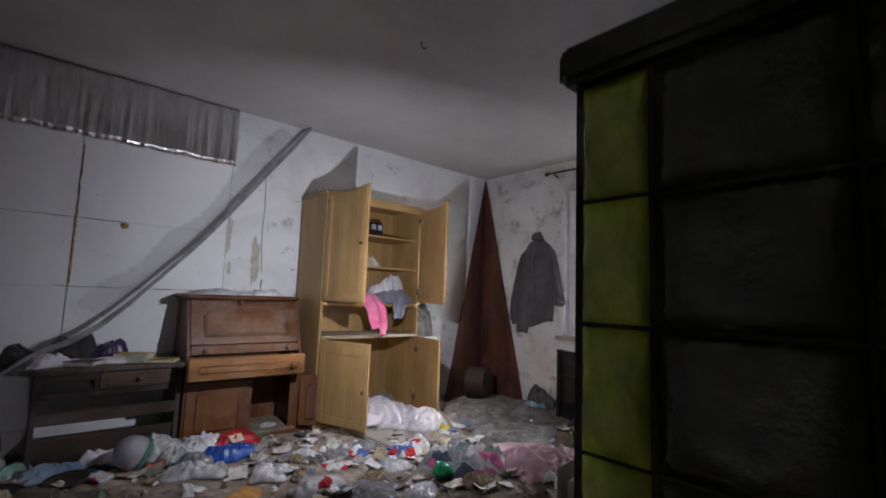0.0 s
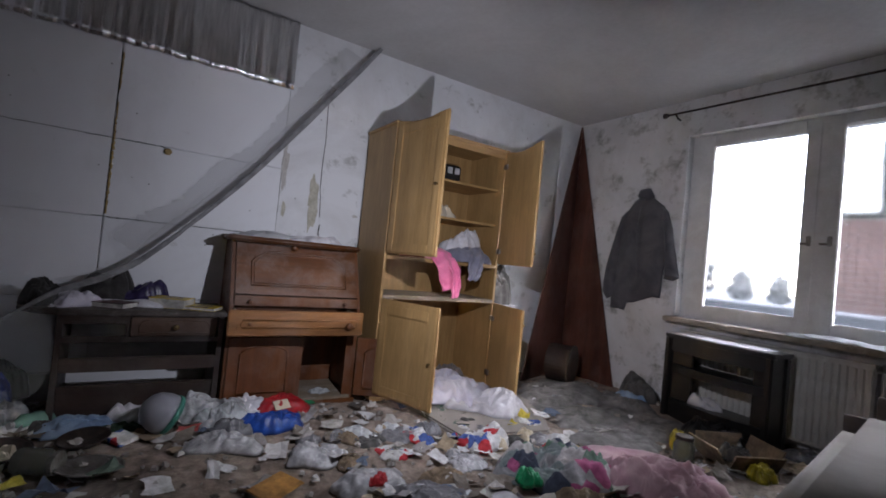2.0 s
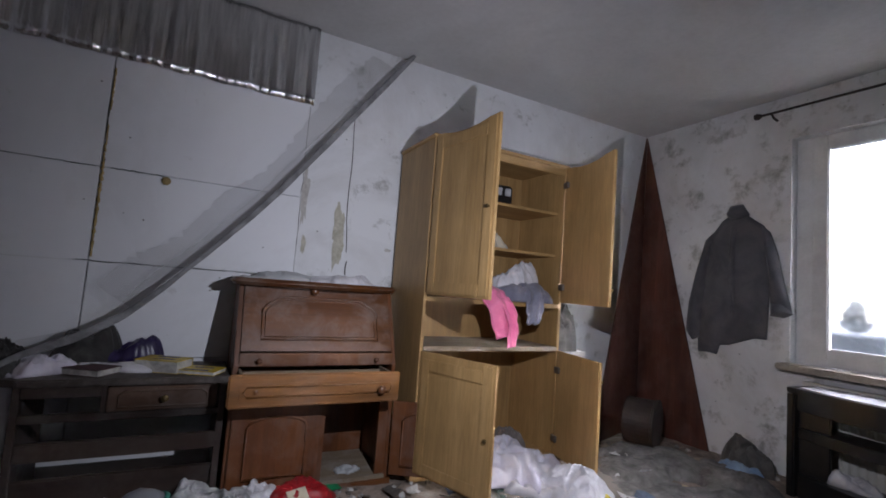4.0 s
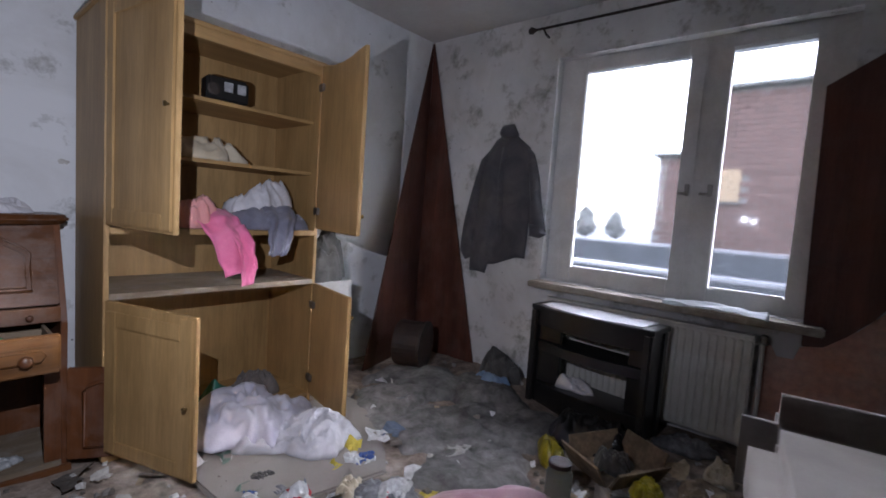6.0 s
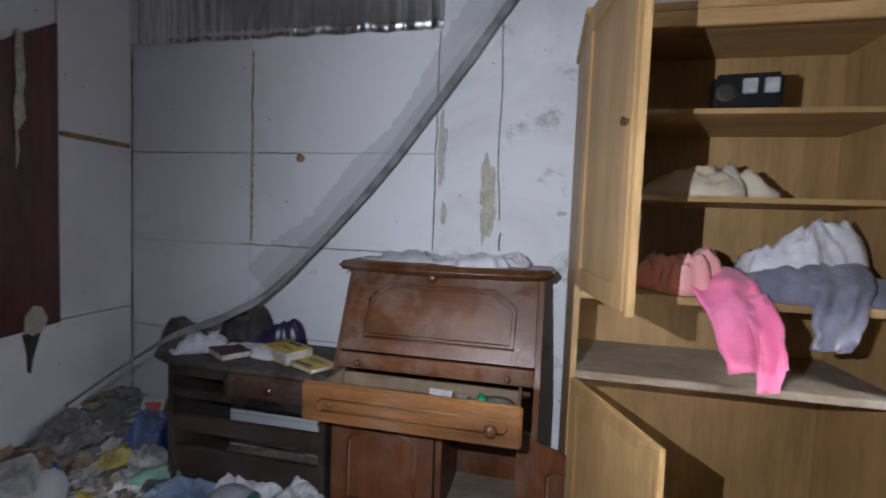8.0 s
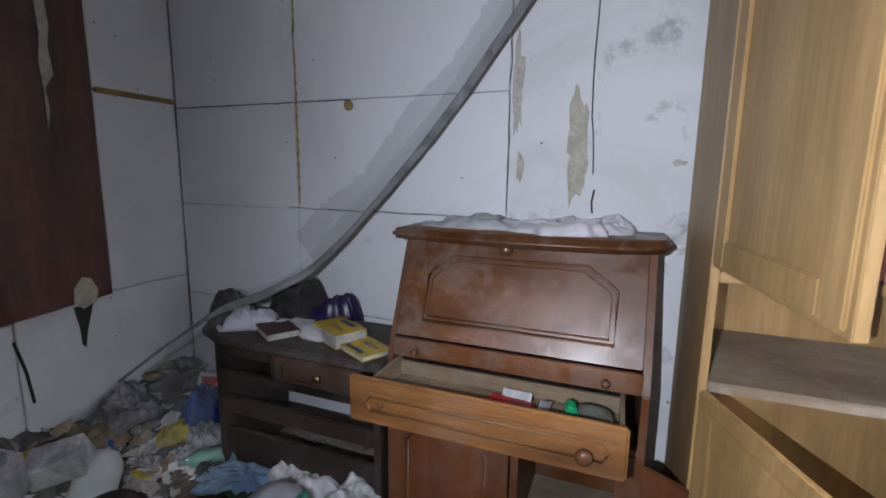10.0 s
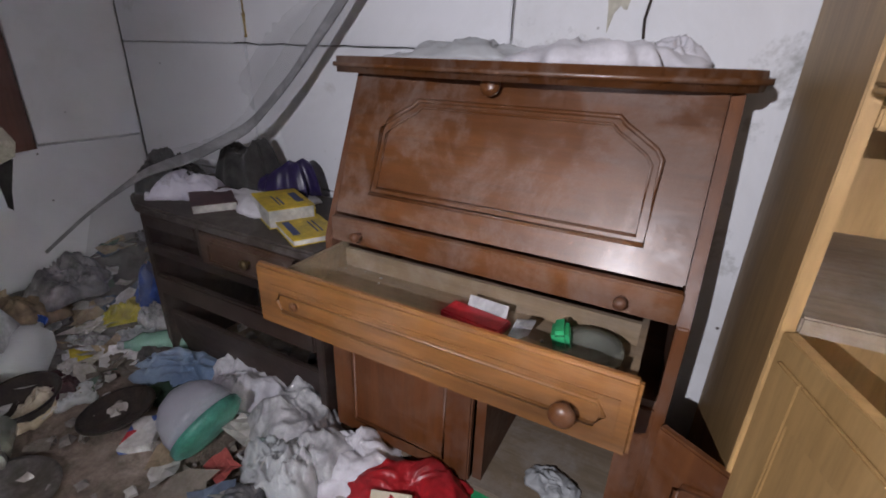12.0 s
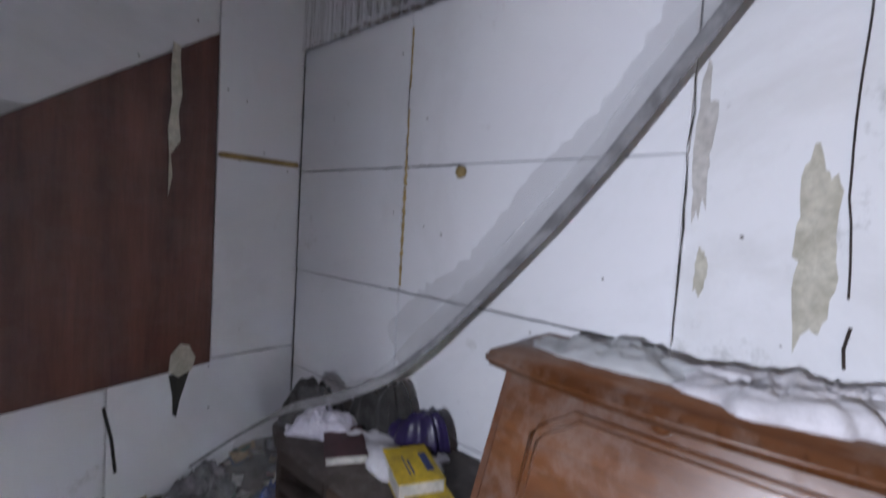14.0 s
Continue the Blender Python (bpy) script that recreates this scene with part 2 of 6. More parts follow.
# ---- builders ----
def thing(name, base, label, category, group="", kind=""):
    e = new(name)
    e.empty_display_size = 0.1
    e.matrix_basis = Matrix.Translation(base)
    return tagged(e, label, category, group, kind)


def finish(name, bm, mat, smooth=False):
    me = bpy.data.meshes.new(name)
    bmesh.ops.recalc_face_normals(bm, faces=bm.faces)
    if smooth:
        for f in bm.faces:
            f.smooth = True
    bm.to_mesh(me)
    bm.free()
    me.materials.append(mat)
    return me


def part(name, bm, mat, parent, label="", smooth=False):
    """Links a bmesh, built in world metres, as one mesh under a thing or a part."""
    ob = new(name, finish(name, bm, mat, smooth))
    ob.parent = parent
    if parent is not None and parent.parent is None:
        ob.matrix_parent_inverse = parent.matrix_basis.inverted()
    return tagged(ob, label)


def solo(name, bm, mat, label, category, group="", kind="", smooth=False):
    """A thing that is one mesh."""
    return tagged(new(name, finish(name, bm, mat, smooth)), label, category, group, kind)


def setting(name, bm, mat, label="", smooth=False):
    return tagged(new(name, finish(name, bm, mat, smooth)), label or name.replace("_", " "), name.split("_")[0], kind="structure")


def add_box(bm, x0, x1, y0, y1, z0, z1, bevel=0.0, m=None, segs=2):
    r = bmesh.ops.create_cube(bm, size=1)
    mat = Matrix.Translation(((x0 + x1) / 2, (y0 + y1) / 2, (z0 + z1) / 2)) @ Matrix.Diagonal((abs(x1 - x0), abs(y1 - y0), abs(z1 - z0), 1))
    vs = r["verts"]
    bmesh.ops.transform(bm, matrix=mat, verts=vs)
    if bevel:
        es = list({e for v in vs for e in v.link_edges})
        out = bmesh.ops.bevel(bm, geom=es, offset=bevel, segments=segs, affect="EDGES")
        vs = list({v for f in out["faces"] for v in f.verts} | {v for v in vs if v.is_valid})
    if m is not None:
        bmesh.ops.transform(bm, matrix=m, verts=vs)
    return bm


def box(*a, **k):
    return add_box(bmesh.new(), *a, **k)


def prism(points, depth, m, bevel=0.0):
    """An outline (in the local x-z plane) pushed along local y by depth, then placed by m."""
    bm = bmesh.new()
    a = [bm.verts.new((x, 0, z)) for x, z in points]
    b = [bm.verts.new((x, depth, z)) for x, z in points]
    bm.faces.new(a), bm.faces.new(b[::-1])
    for i in range(len(a)):
        j = (i + 1) % len(a)
        bm.faces.new((a[j], a[i], b[i], b[j]))
    if bevel:
        bmesh.ops.recalc_face_normals(bm, faces=bm.faces)
        bmesh.ops.bevel(bm, geom=bm.edges[:], offset=bevel, segments=2, affect="EDGES")
    bmesh.ops.transform(bm, matrix=m, verts=bm.verts)
    return bm


def lathe(profile, segs=20, m=None):
    """Radius-height pairs turned round the z axis."""
    bm = bmesh.new()
    rings = []
    for r, z in profile:
        rings.append([bm.verts.new((max(r, 0.0005) * math.cos(2 * math.pi * i / segs), max(r, 0.0005) * math.sin(2 * math.pi * i / segs), z)) for i in range(segs)])
    for a, b in zip(rings, rings[1:]):
        for i in range(segs):
            j = (i + 1) % segs
            bm.faces.new((a[i], a[j], b[j], b[i]))
    bm.faces.new(rings[0][::-1]), bm.faces.new(rings[-1])
    if m is not None:
        bmesh.ops.transform(bm, matrix=m, verts=bm.verts)
    return bm


def tube(bm, pts, radius, segs=8):
    """A round tube through points; radius is a number or one per point."""
    pts = [Vector(p) for p in pts]
    rad = radius if isinstance(radius, (list, tuple)) else [radius] * len(pts)
    rings = []
    for i, p in enumerate(pts):
        d = (pts[min(i + 1, len(pts) - 1)] - pts[max(i - 1, 0)]).normalized()
        u = d.cross(Vector((0, 0, 1)) if abs(d.z) < 0.95 else Vector((1, 0, 0))).normalized()
        w = d.cross(u)
        rings.append([bm.verts.new(p + rad[i] * (u * math.cos(2 * math.pi * k / segs) + w * math.sin(2 * math.pi * k / segs))) for k in range(segs)])
    for a, b in zip(rings, rings[1:]):
        for k in range(segs):
            j = (k + 1) % segs
            bm.faces.new((a[k], a[j], b[j], b[k]))
    bm.faces.new(rings[0]), bm.faces.new(rings[-1][::-1])
    return bm


def heap(cx, cy, z, rx, ry, h, seed, rz=0.0, rough=0.35, rings=16, spokes=40, freq=3.2, power=1.4):
    """A crumpled rag, bag or pile: an uneven outline, soft creases and a flat underside."""
    bm = bmesh.new()
    off = Vector((seed * 7.3, seed * 3.1, seed * 1.7))
    c, s = math.cos(radians(rz)), math.sin(radians(rz))
    rings, spokes, size = max(rings + 6, 24), max(spokes + 16, 72), max(rx, ry)
    top = []
    for i in range(1, rings + 1):
        row = []
        for k in range(spokes):
            a = 2 * math.pi * k / spokes
            edge = 1 + 0.5 * noise.noise(Vector((math.cos(a) * 1.3, math.sin(a) * 1.3, 0)) + off) + 0.16 * noise.noise(Vector((math.cos(a) * 4, math.sin(a) * 4, 3)) + off)
            q = i / rings
            x, y = q * edge * rx * math.cos(a), q * edge * ry * math.sin(a)
            p = Vector((x, y, 0)) / size
            warp = Vector((noise.noise(p * 2.1 + off), noise.noise(p * 2.1 - off), 0)) * 0.45
            n1, n2, n3 = noise.noise((p + warp) * freq * 0.62 + off), noise.noise((p + warp) * freq * 1.25 + off * 2), noise.noise(p * 1.1 + off * 3)
            crease = 1 - 2.4 * math.sqrt(n1 * n1 + 0.004)
            d = noise.voronoi((p + warp * 0.7) * freq * 0.95 + off * 2)[0]
            facet = min(d[1] - d[0], 0.7) - 0.25
            e = noise.voronoi((p + warp) * freq * 2.1 + off)[0]
            small = min(e[1] - e[0], 0.7) - 0.25 + 0.6 * n2
            dome = max(0.0, 1 - q ** (power + 2.0)) ** 0.65
            zz = h * dome * (0.52 + 0.5 * n3 + rough * (0.34 * crease - 0.75 * facet - 0.30 * small))
            slide = 1 + 0.10 * rough * crease * (1 - q)
            row.append(bm.verts.new((cx + (c * x - s * y) * slide, cy + (s * x + c * y) * slide, z + (max(zz, 0.006) if i < rings else 0.0))))
        top.append(row)
    mid = bm.verts.new((cx, cy, sum(v.co.z for v in top[0]) / spokes))
    for k in range(spokes):
        j = (k + 1) % spokes
        bm.faces.new((mid, top[0][k], top[0][j]))
        for a, b in zip(top, top[1:]):
            bm.faces.new((a[k], b[k], b[j], a[j]))
    bm.faces.new([v for v in top[-1]])
    return bm


def drape(path, width, folds, seed, nu=14, thick=0.006, amp=0.012, taper=1.0):
    """A hanging or lying cloth: a strip that follows a path, with folds across its width. width: a vector from edge to edge."""
    bm = bmesh.new()
    path, width = [Vector(p) for p in path], Vector(width)
    nrm = width.cross(path[-1] - path[0]).normalized()
    grid = []
    nv = 22
    for j in range(nv + 1):
        q = j / nv * (len(path) - 1)
        i = min(int(q), len(path) - 2)
        p = path[i].lerp(path[i + 1], q - i)
        row = []
        for k in range(nu + 1):
            u = k / nu - 0.5
            w = 1 + (taper - 1) * j / nv + 0.12 * noise.noise(Vector((seed, j * 0.25, u * 2)))
            d = amp * (math.sin(u * folds * 6.28 + seed + j * 0.12) + noise.noise(Vector((u * 5, j * 0.3, seed))) * 1.5)
            row.append(p + width * u * w + nrm * d)
        grid.append(row)
    f = [[bm.verts.new(p) for p in row] for row in grid]
    g = [[bm.verts.new(p + nrm * thick) for p in row] for row in grid]
    for j in range(nv):
        for k in range(nu):
            bm.faces.new((f[j][k], f[j][k + 1], f[j + 1][k + 1], f[j + 1][k]))
            bm.faces.new((g[j][k], g[j + 1][k], g[j + 1][k + 1], g[j][k + 1]))
    rim = [(0, k) for k in range(nu + 1)] + [(j, nu) for j in range(1, nv + 1)] + [(nv, k) for k in range(nu - 1, -1, -1)] + [(j, 0) for j in range(nv - 1, 0, -1)]
    for (a, b), (c, d) in zip(rim, rim[1:] + rim[:1]):
        bm.faces.new((f[a][b], g[a][b], g[c][d], f[c][d]))
    return bm


def frame_bars(bm, y0, y1, z0, z1, w, x0, x1, bevel=0.004):
    """Four bars round a rectangle in a plane of constant x."""
    add_box(bm, x0, x1, y0, y0 + w, z0, z1, bevel)
    add_box(bm, x0, x1, y1 - w, y1, z0, z1, bevel)
    add_box(bm, x0, x1, y0 + w, y1 - w, z0, z0 + w, bevel)
    add_box(bm, x0, x1, y0 + w, y1 - w, z1 - w, z1, bevel)
    return bm


# ---- the room ----
GZ, CZ = 0.05, 2.66
XC, XW, YA, YS = 0.9, 5.7, 5.0, 0.3

bm = bmesh.new()
NX, NY = 120, 120
grid = []
for j in range(NY + 1):
    row = []
    for i in range(NX + 1):
        x, y = XC - 0.05 + (XW - XC + 0.1) * i / NX, YS - 0.05 + (YA - YS + 0.1) * j / NY
        z = GZ + 0.018 * noise.noise(Vector((x * 2.1, y * 2.1, 0))) + 0.012 * noise.noise(Vector((x * 8, y * 8, 4)))
        row.append(bm.verts.new((x, y, z)))
    grid.append(row)
for j in range(NY):
    for i in range(NX):
        bm.faces.new((grid[j][i], grid[j][i + 1], grid[j + 1][i + 1], grid[j + 1][i]))
setting("floor", bm, FLOOR, "bare brown floor covered in dirt and litter", smooth=True)
setting("floor_slab", box(XC - 0.25, XW + 0.25, YS - 0.25, YA + 0.25, -0.3, -0.06), GROUT, "solid slab beneath the floor")
setting("ceiling", box(XC - 0.25, XW + 0.25, YS - 0.25, YA + 0.25, CZ, CZ + 0.2), CEIL, "stained grey-white ceiling")
setting("wall_north", box(XC - 0.25, XW + 0.25, YA, YA + 0.25, -0.06, CZ), PLASTER, "old white plaster wall with damp stains and cracks")
setting("wall_west", box(XC - 0.25, XC, YS, YA, -0.06, CZ), PLASTER, "white plaster wall behind insulating boards")
# doorway behind the visitor
bm = bmesh.new()
add_box(bm, XC - 0.25, 1.0, YS - 0.25, YS, -0.06, CZ)
add_box(bm, 1.85, XW + 0.25, YS - 0.25, YS, -0.06, CZ)
add_box(bm, 1.0, 1.85, YS - 0.25, YS, 2.1, CZ)
setting("wall_south", bm, PLASTER, "white plaster wall with a doorway")
# unseen hall beyond the doorway, boxed in on all sides to block sky light
bm = box(0.65, 2.2, YS - 1.3, YS - 1.2, -0.06, CZ)
for x in (0.65, 2.1):
    add_box(bm, x, x + 0.1, YS - 1.2, YS - 0.25, -0.06, CZ)
add_box(bm, 0.65, 2.2, YS - 1.3, YS - 0.25, CZ, CZ + 0.2)
add_box(bm, 0.65, 2.2, YS - 1.3, YS - 0.25, -0.26, -0.06)
setting("wall_hall", bm, PLASTER, "unseen hall box that keeps sky light out of the doorway")
# window wall with its opening
WY0, WY1, WZ0, WZ1 = 2.24, 3.81, 0.80, 2.345
bm = bmesh.new()
add_box(bm, XW, XW + 0.25, YS, WY0, -0.06, CZ)
add_box(bm, XW, XW + 0.25, WY1, YA, -0.06, CZ)
add_box(bm, XW, XW + 0.25, WY0, WY1, -0.06, WZ0)
add_box(bm, XW, XW + 0.25, WY0, WY1, WZ1, CZ)
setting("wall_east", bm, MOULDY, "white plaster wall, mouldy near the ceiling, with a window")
setting("wall_paint_patch", prism([(0.9, 0.02), (2.46, 0.02), (2.475, 0.30), (2.468, 0.63), (2.43, 0.655), (2.40, 0.60), (2.33, 0.60), (2.31, 0.67), (2.2, 0.72), (2.1, 0.80), (2.0, 0.92), (1.8, 1.05), (0.9, 1.05)], 0.006, Matrix(((0, 1, 0, XW - 0.006), (1, 0, 0, 0), (0, 0, 1, 0), (0, 0, 0, 1)))), PEACH, "faded peach paint patch on the wall")

win = thing("window_1", (XW + 0.1, 3.03, WZ0), "white two-casement window with dirty glass", "window", kind="structure")
part("window_frame", frame_bars(bmesh.new(), WY0 - 0.01, WY1 + 0.01, WZ0 - 0.01, WZ1 + 0.01, 0.105, XW + 0.085, XW + 0.155), WHITE, win)
part("mullion", box(XW + 0.08, XW + 0.15, 2.835, 2.905, WZ0 + 0.06, WZ1 - 0.06, 0.005), WHITE, win)
for y0, y1, w in ((2.895, 3.715, 0.092), (2.325, 2.845, 0.078)):
    sash = part("sash", frame_bars(bmesh.new(), y0, y1, 0.825, 2.335, w, XW + 0.07, XW + 0.12, 0.008), WHITE, win)
    pane = part("pane", box(XW + 0.092, XW + 0.097, y0 + 0.05, y1 - 0.05, 0.88, 2.28), GLASS, sash)
    pane.visible_shadow = False
for y, z in ((2.93, 1.46), (2.81, 1.46)):
    bm = box(XW + 0.05, XW + 0.075, y - 0.012, y + 0.012, z - 0.035, z + 0.035, 0.004)
    add_box(bm, XW + 0.025, XW + 0.045, y - 0.008, y + 0.05, z - 0.03, z - 0.014, 0.004)
    part("handle", bm, STEEL, win, "grey metal window handle")
setting("window_sill", box(XW - 0.13, XW + 0.085, WY0 - 0.02, WY1 + 0.03, WZ0 - 0.045, WZ0 - 0.003, 0.008), SILL, "worn light wooden window sill")

rod = thing("curtain_rod", (XW - 0.08, 3.0, 2.53), "dark iron curtain rod over the window", "curtain rod")
part("rod", tube(bmesh.new(), [(XW - 0.085, 3.97, 2.535), (XW - 0.085, 2.1, 2.515)], 0.009), IRON, rod)
part("finial", lathe([(0.0, -0.03), (0.02, -0.02), (0.025, 0), (0.012, 0.025), (0, 0.03)], 12, pose(XW - 0.085, 3.99, 2.535, 90)), IRON, rod)
for y in (3.9, 2.15):
    part("bracket", tube(bmesh.new(), [(XW - 0.002, y, 2.50), (XW - 0.05, y, 2.505), (XW - 0.085, y, 2.53)], 0.008), IRON, rod)
part("valance_remnant", box(XW - 0.09, XW - 0.08, 2.28, 2.42, 2.47, 2.53, 0.003), IRON, rod, "dark torn rag on the rod")

# foam boards on the north and west walls, about 1 m x 0.5 m
boards_n = thing("foam_boards_north", (1.8, YA, 0.05), "white foam insulation boards glued on the wall", "wall panels", kind="structure")
zs = [0.02, 0.22, 0.655, 1.128, 1.60, 2.175]
for r, (z0, z1) in enumerate(zip(zs, zs[1:])):
    xs_ = [XC + 0.022, 1.66, 2.637] if r % 2 == 1 or r > 1 else [XC + 0.022, 1.36, 2.637]
    for x0, x1 in zip(xs_, xs_[1:]):
        e = 0.003
        part("board", box(x0 + e, x1 - e, YA - 0.022 - 0.003 * random.random(), YA, z0 + e, z1 - e, 0.003), BOARD, boards_n)
boards_w = thing("foam_boards_west", (XC, 4.4, 0.05), "white foam insulation boards on the side wall", "wall panels", kind="structure")
for y0, y1, z0, z1 in ((4.585, 4.975, 1.635, 2.655), (4.585, 4.975, 0.757, 1.625), (4.215, 4.975, 0.2, 0.747), (3.1, 4.205, 0.2, 0.70), (3.1, 4.58, 1.70, 2.655), (3.1, 4.975, 0.0, 0.195)):
    part("board", box(XC, XC + 0.020 + 0.003 * random.random(), y0, y1, z0, z1, 0.003), BOARD, boards_w)
foil = bmesh.new()
gx = []
for i in range(421):
    x = XC + 0.02 + (2.655 - XC - 0.02) * i / 420
    col = []
    for j in range(11):
        z = 2.165 + 0.012 * noise.noise(Vector((x * 9, 0, 3))) + (CZ - 2.17) * j / 10
        y = YA - 0.02 - 0.011 * (1 + noise.noise(Vector((x * 26, z * 1.0, 0)))) - 0.003 * (1 + noise.noise(Vector((x * 60, z * 2.0, 8)))) - 0.007 * (1 + noise.noise(Vector((x * 6, z * 2, 5)))) * (1 - j / 10)
        col.append(foil.verts.new((x, y, min(z, CZ - 0.003))))
    gx.append(col)
for a, b in zip(gx, gx[1:]):
    for j in range(10):
        foil.faces.new((a[j], b[j], b[j + 1], a[j + 1]))
f = setting("foil_strip", foil, FOIL, "crinkled silver insulating foil under the ceiling", smooth=True)
f.modifiers.new("thickness", "SOLIDIFY").thickness = 0.003

# dark veneer sheets: on the west wall, in the corner, beside the window
solo("veneer_sheet", prism([(3.05, 0.62), (4.575, 0.742), (4.575, 2.12), (3.8, 1.56), (3.05, 1.05)], 0.012, Matrix(((0, 1, 0, XC + 0.024), (1, 0, 0, 0), (0, 0, 1, 0), (0, 0, 0, 1)))), VENEER,
     "dark red-brown veneer sheet fixed on the side wall", "board")
corner = thing("corner_veneer", (5.5, 4.8, 0.05), "tapered dark red veneer sheets standing in the corner", "board")


def sheet3(pts, thick):
    """A thin flat sheet through corner points."""
    bm = bmesh.new()
    p = [Vector(q) for q in pts]
    nrm = (p[1] - p[0]).cross(p[2] - p[0]).normalized() * thick
    f, g = [bm.verts.new(q) for q in p], [bm.verts.new(q + nrm) for q in p]
    bm.faces.new(f), bm.faces.new(g[::-1])
    for i in range(len(p)):
        j = (i + 1) % len(p)
        bm.faces.new((f[j], f[i], g[i], g[j]))
    return bm


part("sheet", sheet3([(5.65, 4.955, 2.63), (5.615, 4.93, 0.04), (4.87, 4.72, 0.04)], 0.008), VENEER, corner)
part("sheet", sheet3([(5.65, 4.952, 2.63), (5.665, 4.32, 0.04), (5.60, 4.925, 0.04)], 0.008), VENEER, corner)
side = [(1.0, 2.56), (1.45, 2.52), (2.1, 2.12), (2.34, 1.965), (2.325, 1.3), (2.305, 0.685), (2.22, 0.70), (2.14, 0.77), (2.05, 0.87), (1.97, 1.0), (1.66, 1.03), (1.4, 1.0), (1.0, 1.02)]
solo("veneer_sheet", prism(side, 0.012, Matrix(((0, 1, 0, XW - 0.05), (1, 0, 0, 0), (0, 0, 1, 0), (0, 0, 0, 1)))), VENEER, "torn dark red veneer sheet leaning beside the window", "board")

# ---- tiled stove by the door ----
stove = thing("tiled_stove", (2.45, 1.2, GZ), "tall stove of glazed yellow-green relief tiles", "stove")
SX, SY, STOP = 2.13, 1.385, 1.515
part("core", prism([(SX + 0.013, 0.72), (2.9, 0.72), (2.9, SY + 0.002), (SX + 0.013, SY + 0.002)], STOP - GZ, Matrix(((1, 0, 0, 0), (0, 0, 1, 0), (0, 1, 0, GZ - 0.03), (0, 0, 0, 1)))), GROUT, stove)


def tile_bm(w, h):
    """A relief tile in the local y-z plane, its face to -x, with a raised frame and a diamond."""
    bm = bmesh.new()
    n = 8
    g = []
    for j in range(n + 1):
        row = []
        for i in range(n + 1):
            u, v = i / n * 2 - 1, j / n * 2 - 1
            d = abs(u) + abs(v)
            x = -0.030 - 0.012 * max(0, 1 - d) - 0.006 * (abs(d - 0.9) < 0.16)
            if max(abs(u), abs(v)) > 0.99:
                x = -0.022
            row.append(bm.verts.new((x, (u + 1) / 2 * w, (v + 1) / 2 * h)))
        g.append(row)
    for j in range(n):
        for i in range(n):
            bm.faces.new((g[j][i], g[j][i + 1], g[j + 1][i + 1], g[j + 1][i]))
    back = [bm.verts.new((0, y, z)) for y, z in ((0, 0), (w, 0), (w, h), (0, h))]
    bm.faces.new(back)
    for (a, b), line in zip(((0, 1), (1, 2), (2, 3), (3, 0)), ([g[0][i] for i in range(n + 1)], [g[j][n] for j in range(n + 1)], [g[n][i] for i in range(n, -1, -1)], [g[j][0] for j in range(n, -1, -1)])):
        bm.faces.new([back[a], back[b]] + line[::-1])
    return bm


TH = 0.176
# corner tiles take the lit tone, all others and the cornice the shaded one
half = finish("corner_tile", tile_bm(0.098, TH), TILE, True)
full = finish("tile", tile_bm(0.205, TH), TILE_SHADED, True)
for r in range(8):
    z = 0.022 + 0.183 * r
    spots = [(half, SX + 0.03, SY - 0.112, 0)] + [(full, SX + 0.03, SY - 0.116 - 0.211 * (k + 1), 0) for k in range(3)]
    for me, x, y, turn in spots:
        ob = new("tile", me)
        ob.parent, ob.matrix_parent_inverse = stove, stove.matrix_basis.inverted()
        ob.matrix_basis = pose(x, y, z)
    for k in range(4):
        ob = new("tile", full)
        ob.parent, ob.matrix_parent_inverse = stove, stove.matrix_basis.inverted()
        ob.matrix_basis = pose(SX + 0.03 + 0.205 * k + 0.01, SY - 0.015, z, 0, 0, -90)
part("cornice", box(SX - 0.02, 2.93, 0.66, SY + 0.02, STOP - 0.03, STOP + 0.035, 0.012), TILE_SHADED, stove)
solo("plank", box(SX + 0.05, SX + 0.2, 0.68, 1.38, STOP + 0.035, STOP + 0.075, 0.004), DARKWOOD, "dark plank lying on top of the stove", "plank")

# ---- oak cupboard ----
cup = thing("cupboard", (3.77, 4.73, GZ), "tall honey-oak cupboard with four open doors", "cupboard")
CX0, CX1, CF, CB, CT = 3.262, 4.275, 4.485, 4.965, 1.985
CBOT = 0.07
for x in (CX0, CX1 - 0.02):
    part("side_panel", box(x, x + 0.02, CF, CB, CBOT, CT, 0.002), OAK, cup)
part("back_panel", box(CX0 + 0.02, CX1 - 0.02, CB - 0.012, CB, CBOT, CT), OAK, cup)
part("top", box(CX0 - 0.012, CX1 + 0.012, CF - 0.012, CB, CT, CT + 0.022, 0.004), OAK_X, cup)
part("bottom", box(CX0 + 0.02, CX1 - 0.02, CF + 0.004, CB - 0.012, 0.10, 0.122, 0.002), OAK_X, cup)
part("plinth", box(CX0 + 0.02, CX1 - 0.02, CF + 0.03, CF + 0.05, CBOT - 0.02, 0.10), OAK_X, cup)
part("top_rail", box(CX0 + 0.02, CX1 - 0.02, CF, CF + 0.02, CT - 0.05, CT, 0.002), OAK_X, cup)
for z, th in ((1.690, 0.018), (1.403, 0.018)):
    part("shelf", box(CX0 + 0.02, CX1 - 0.02, CF + 0.055, CB - 0.012, z - th, z, 0.002), OAK_X, cup)
part("middle_board", box(CX0 + 0.02, CX1 - 0.02, CF - 0.006, CB - 0.012, 1.045, 1.072, 0.003), OAK_X, cup)
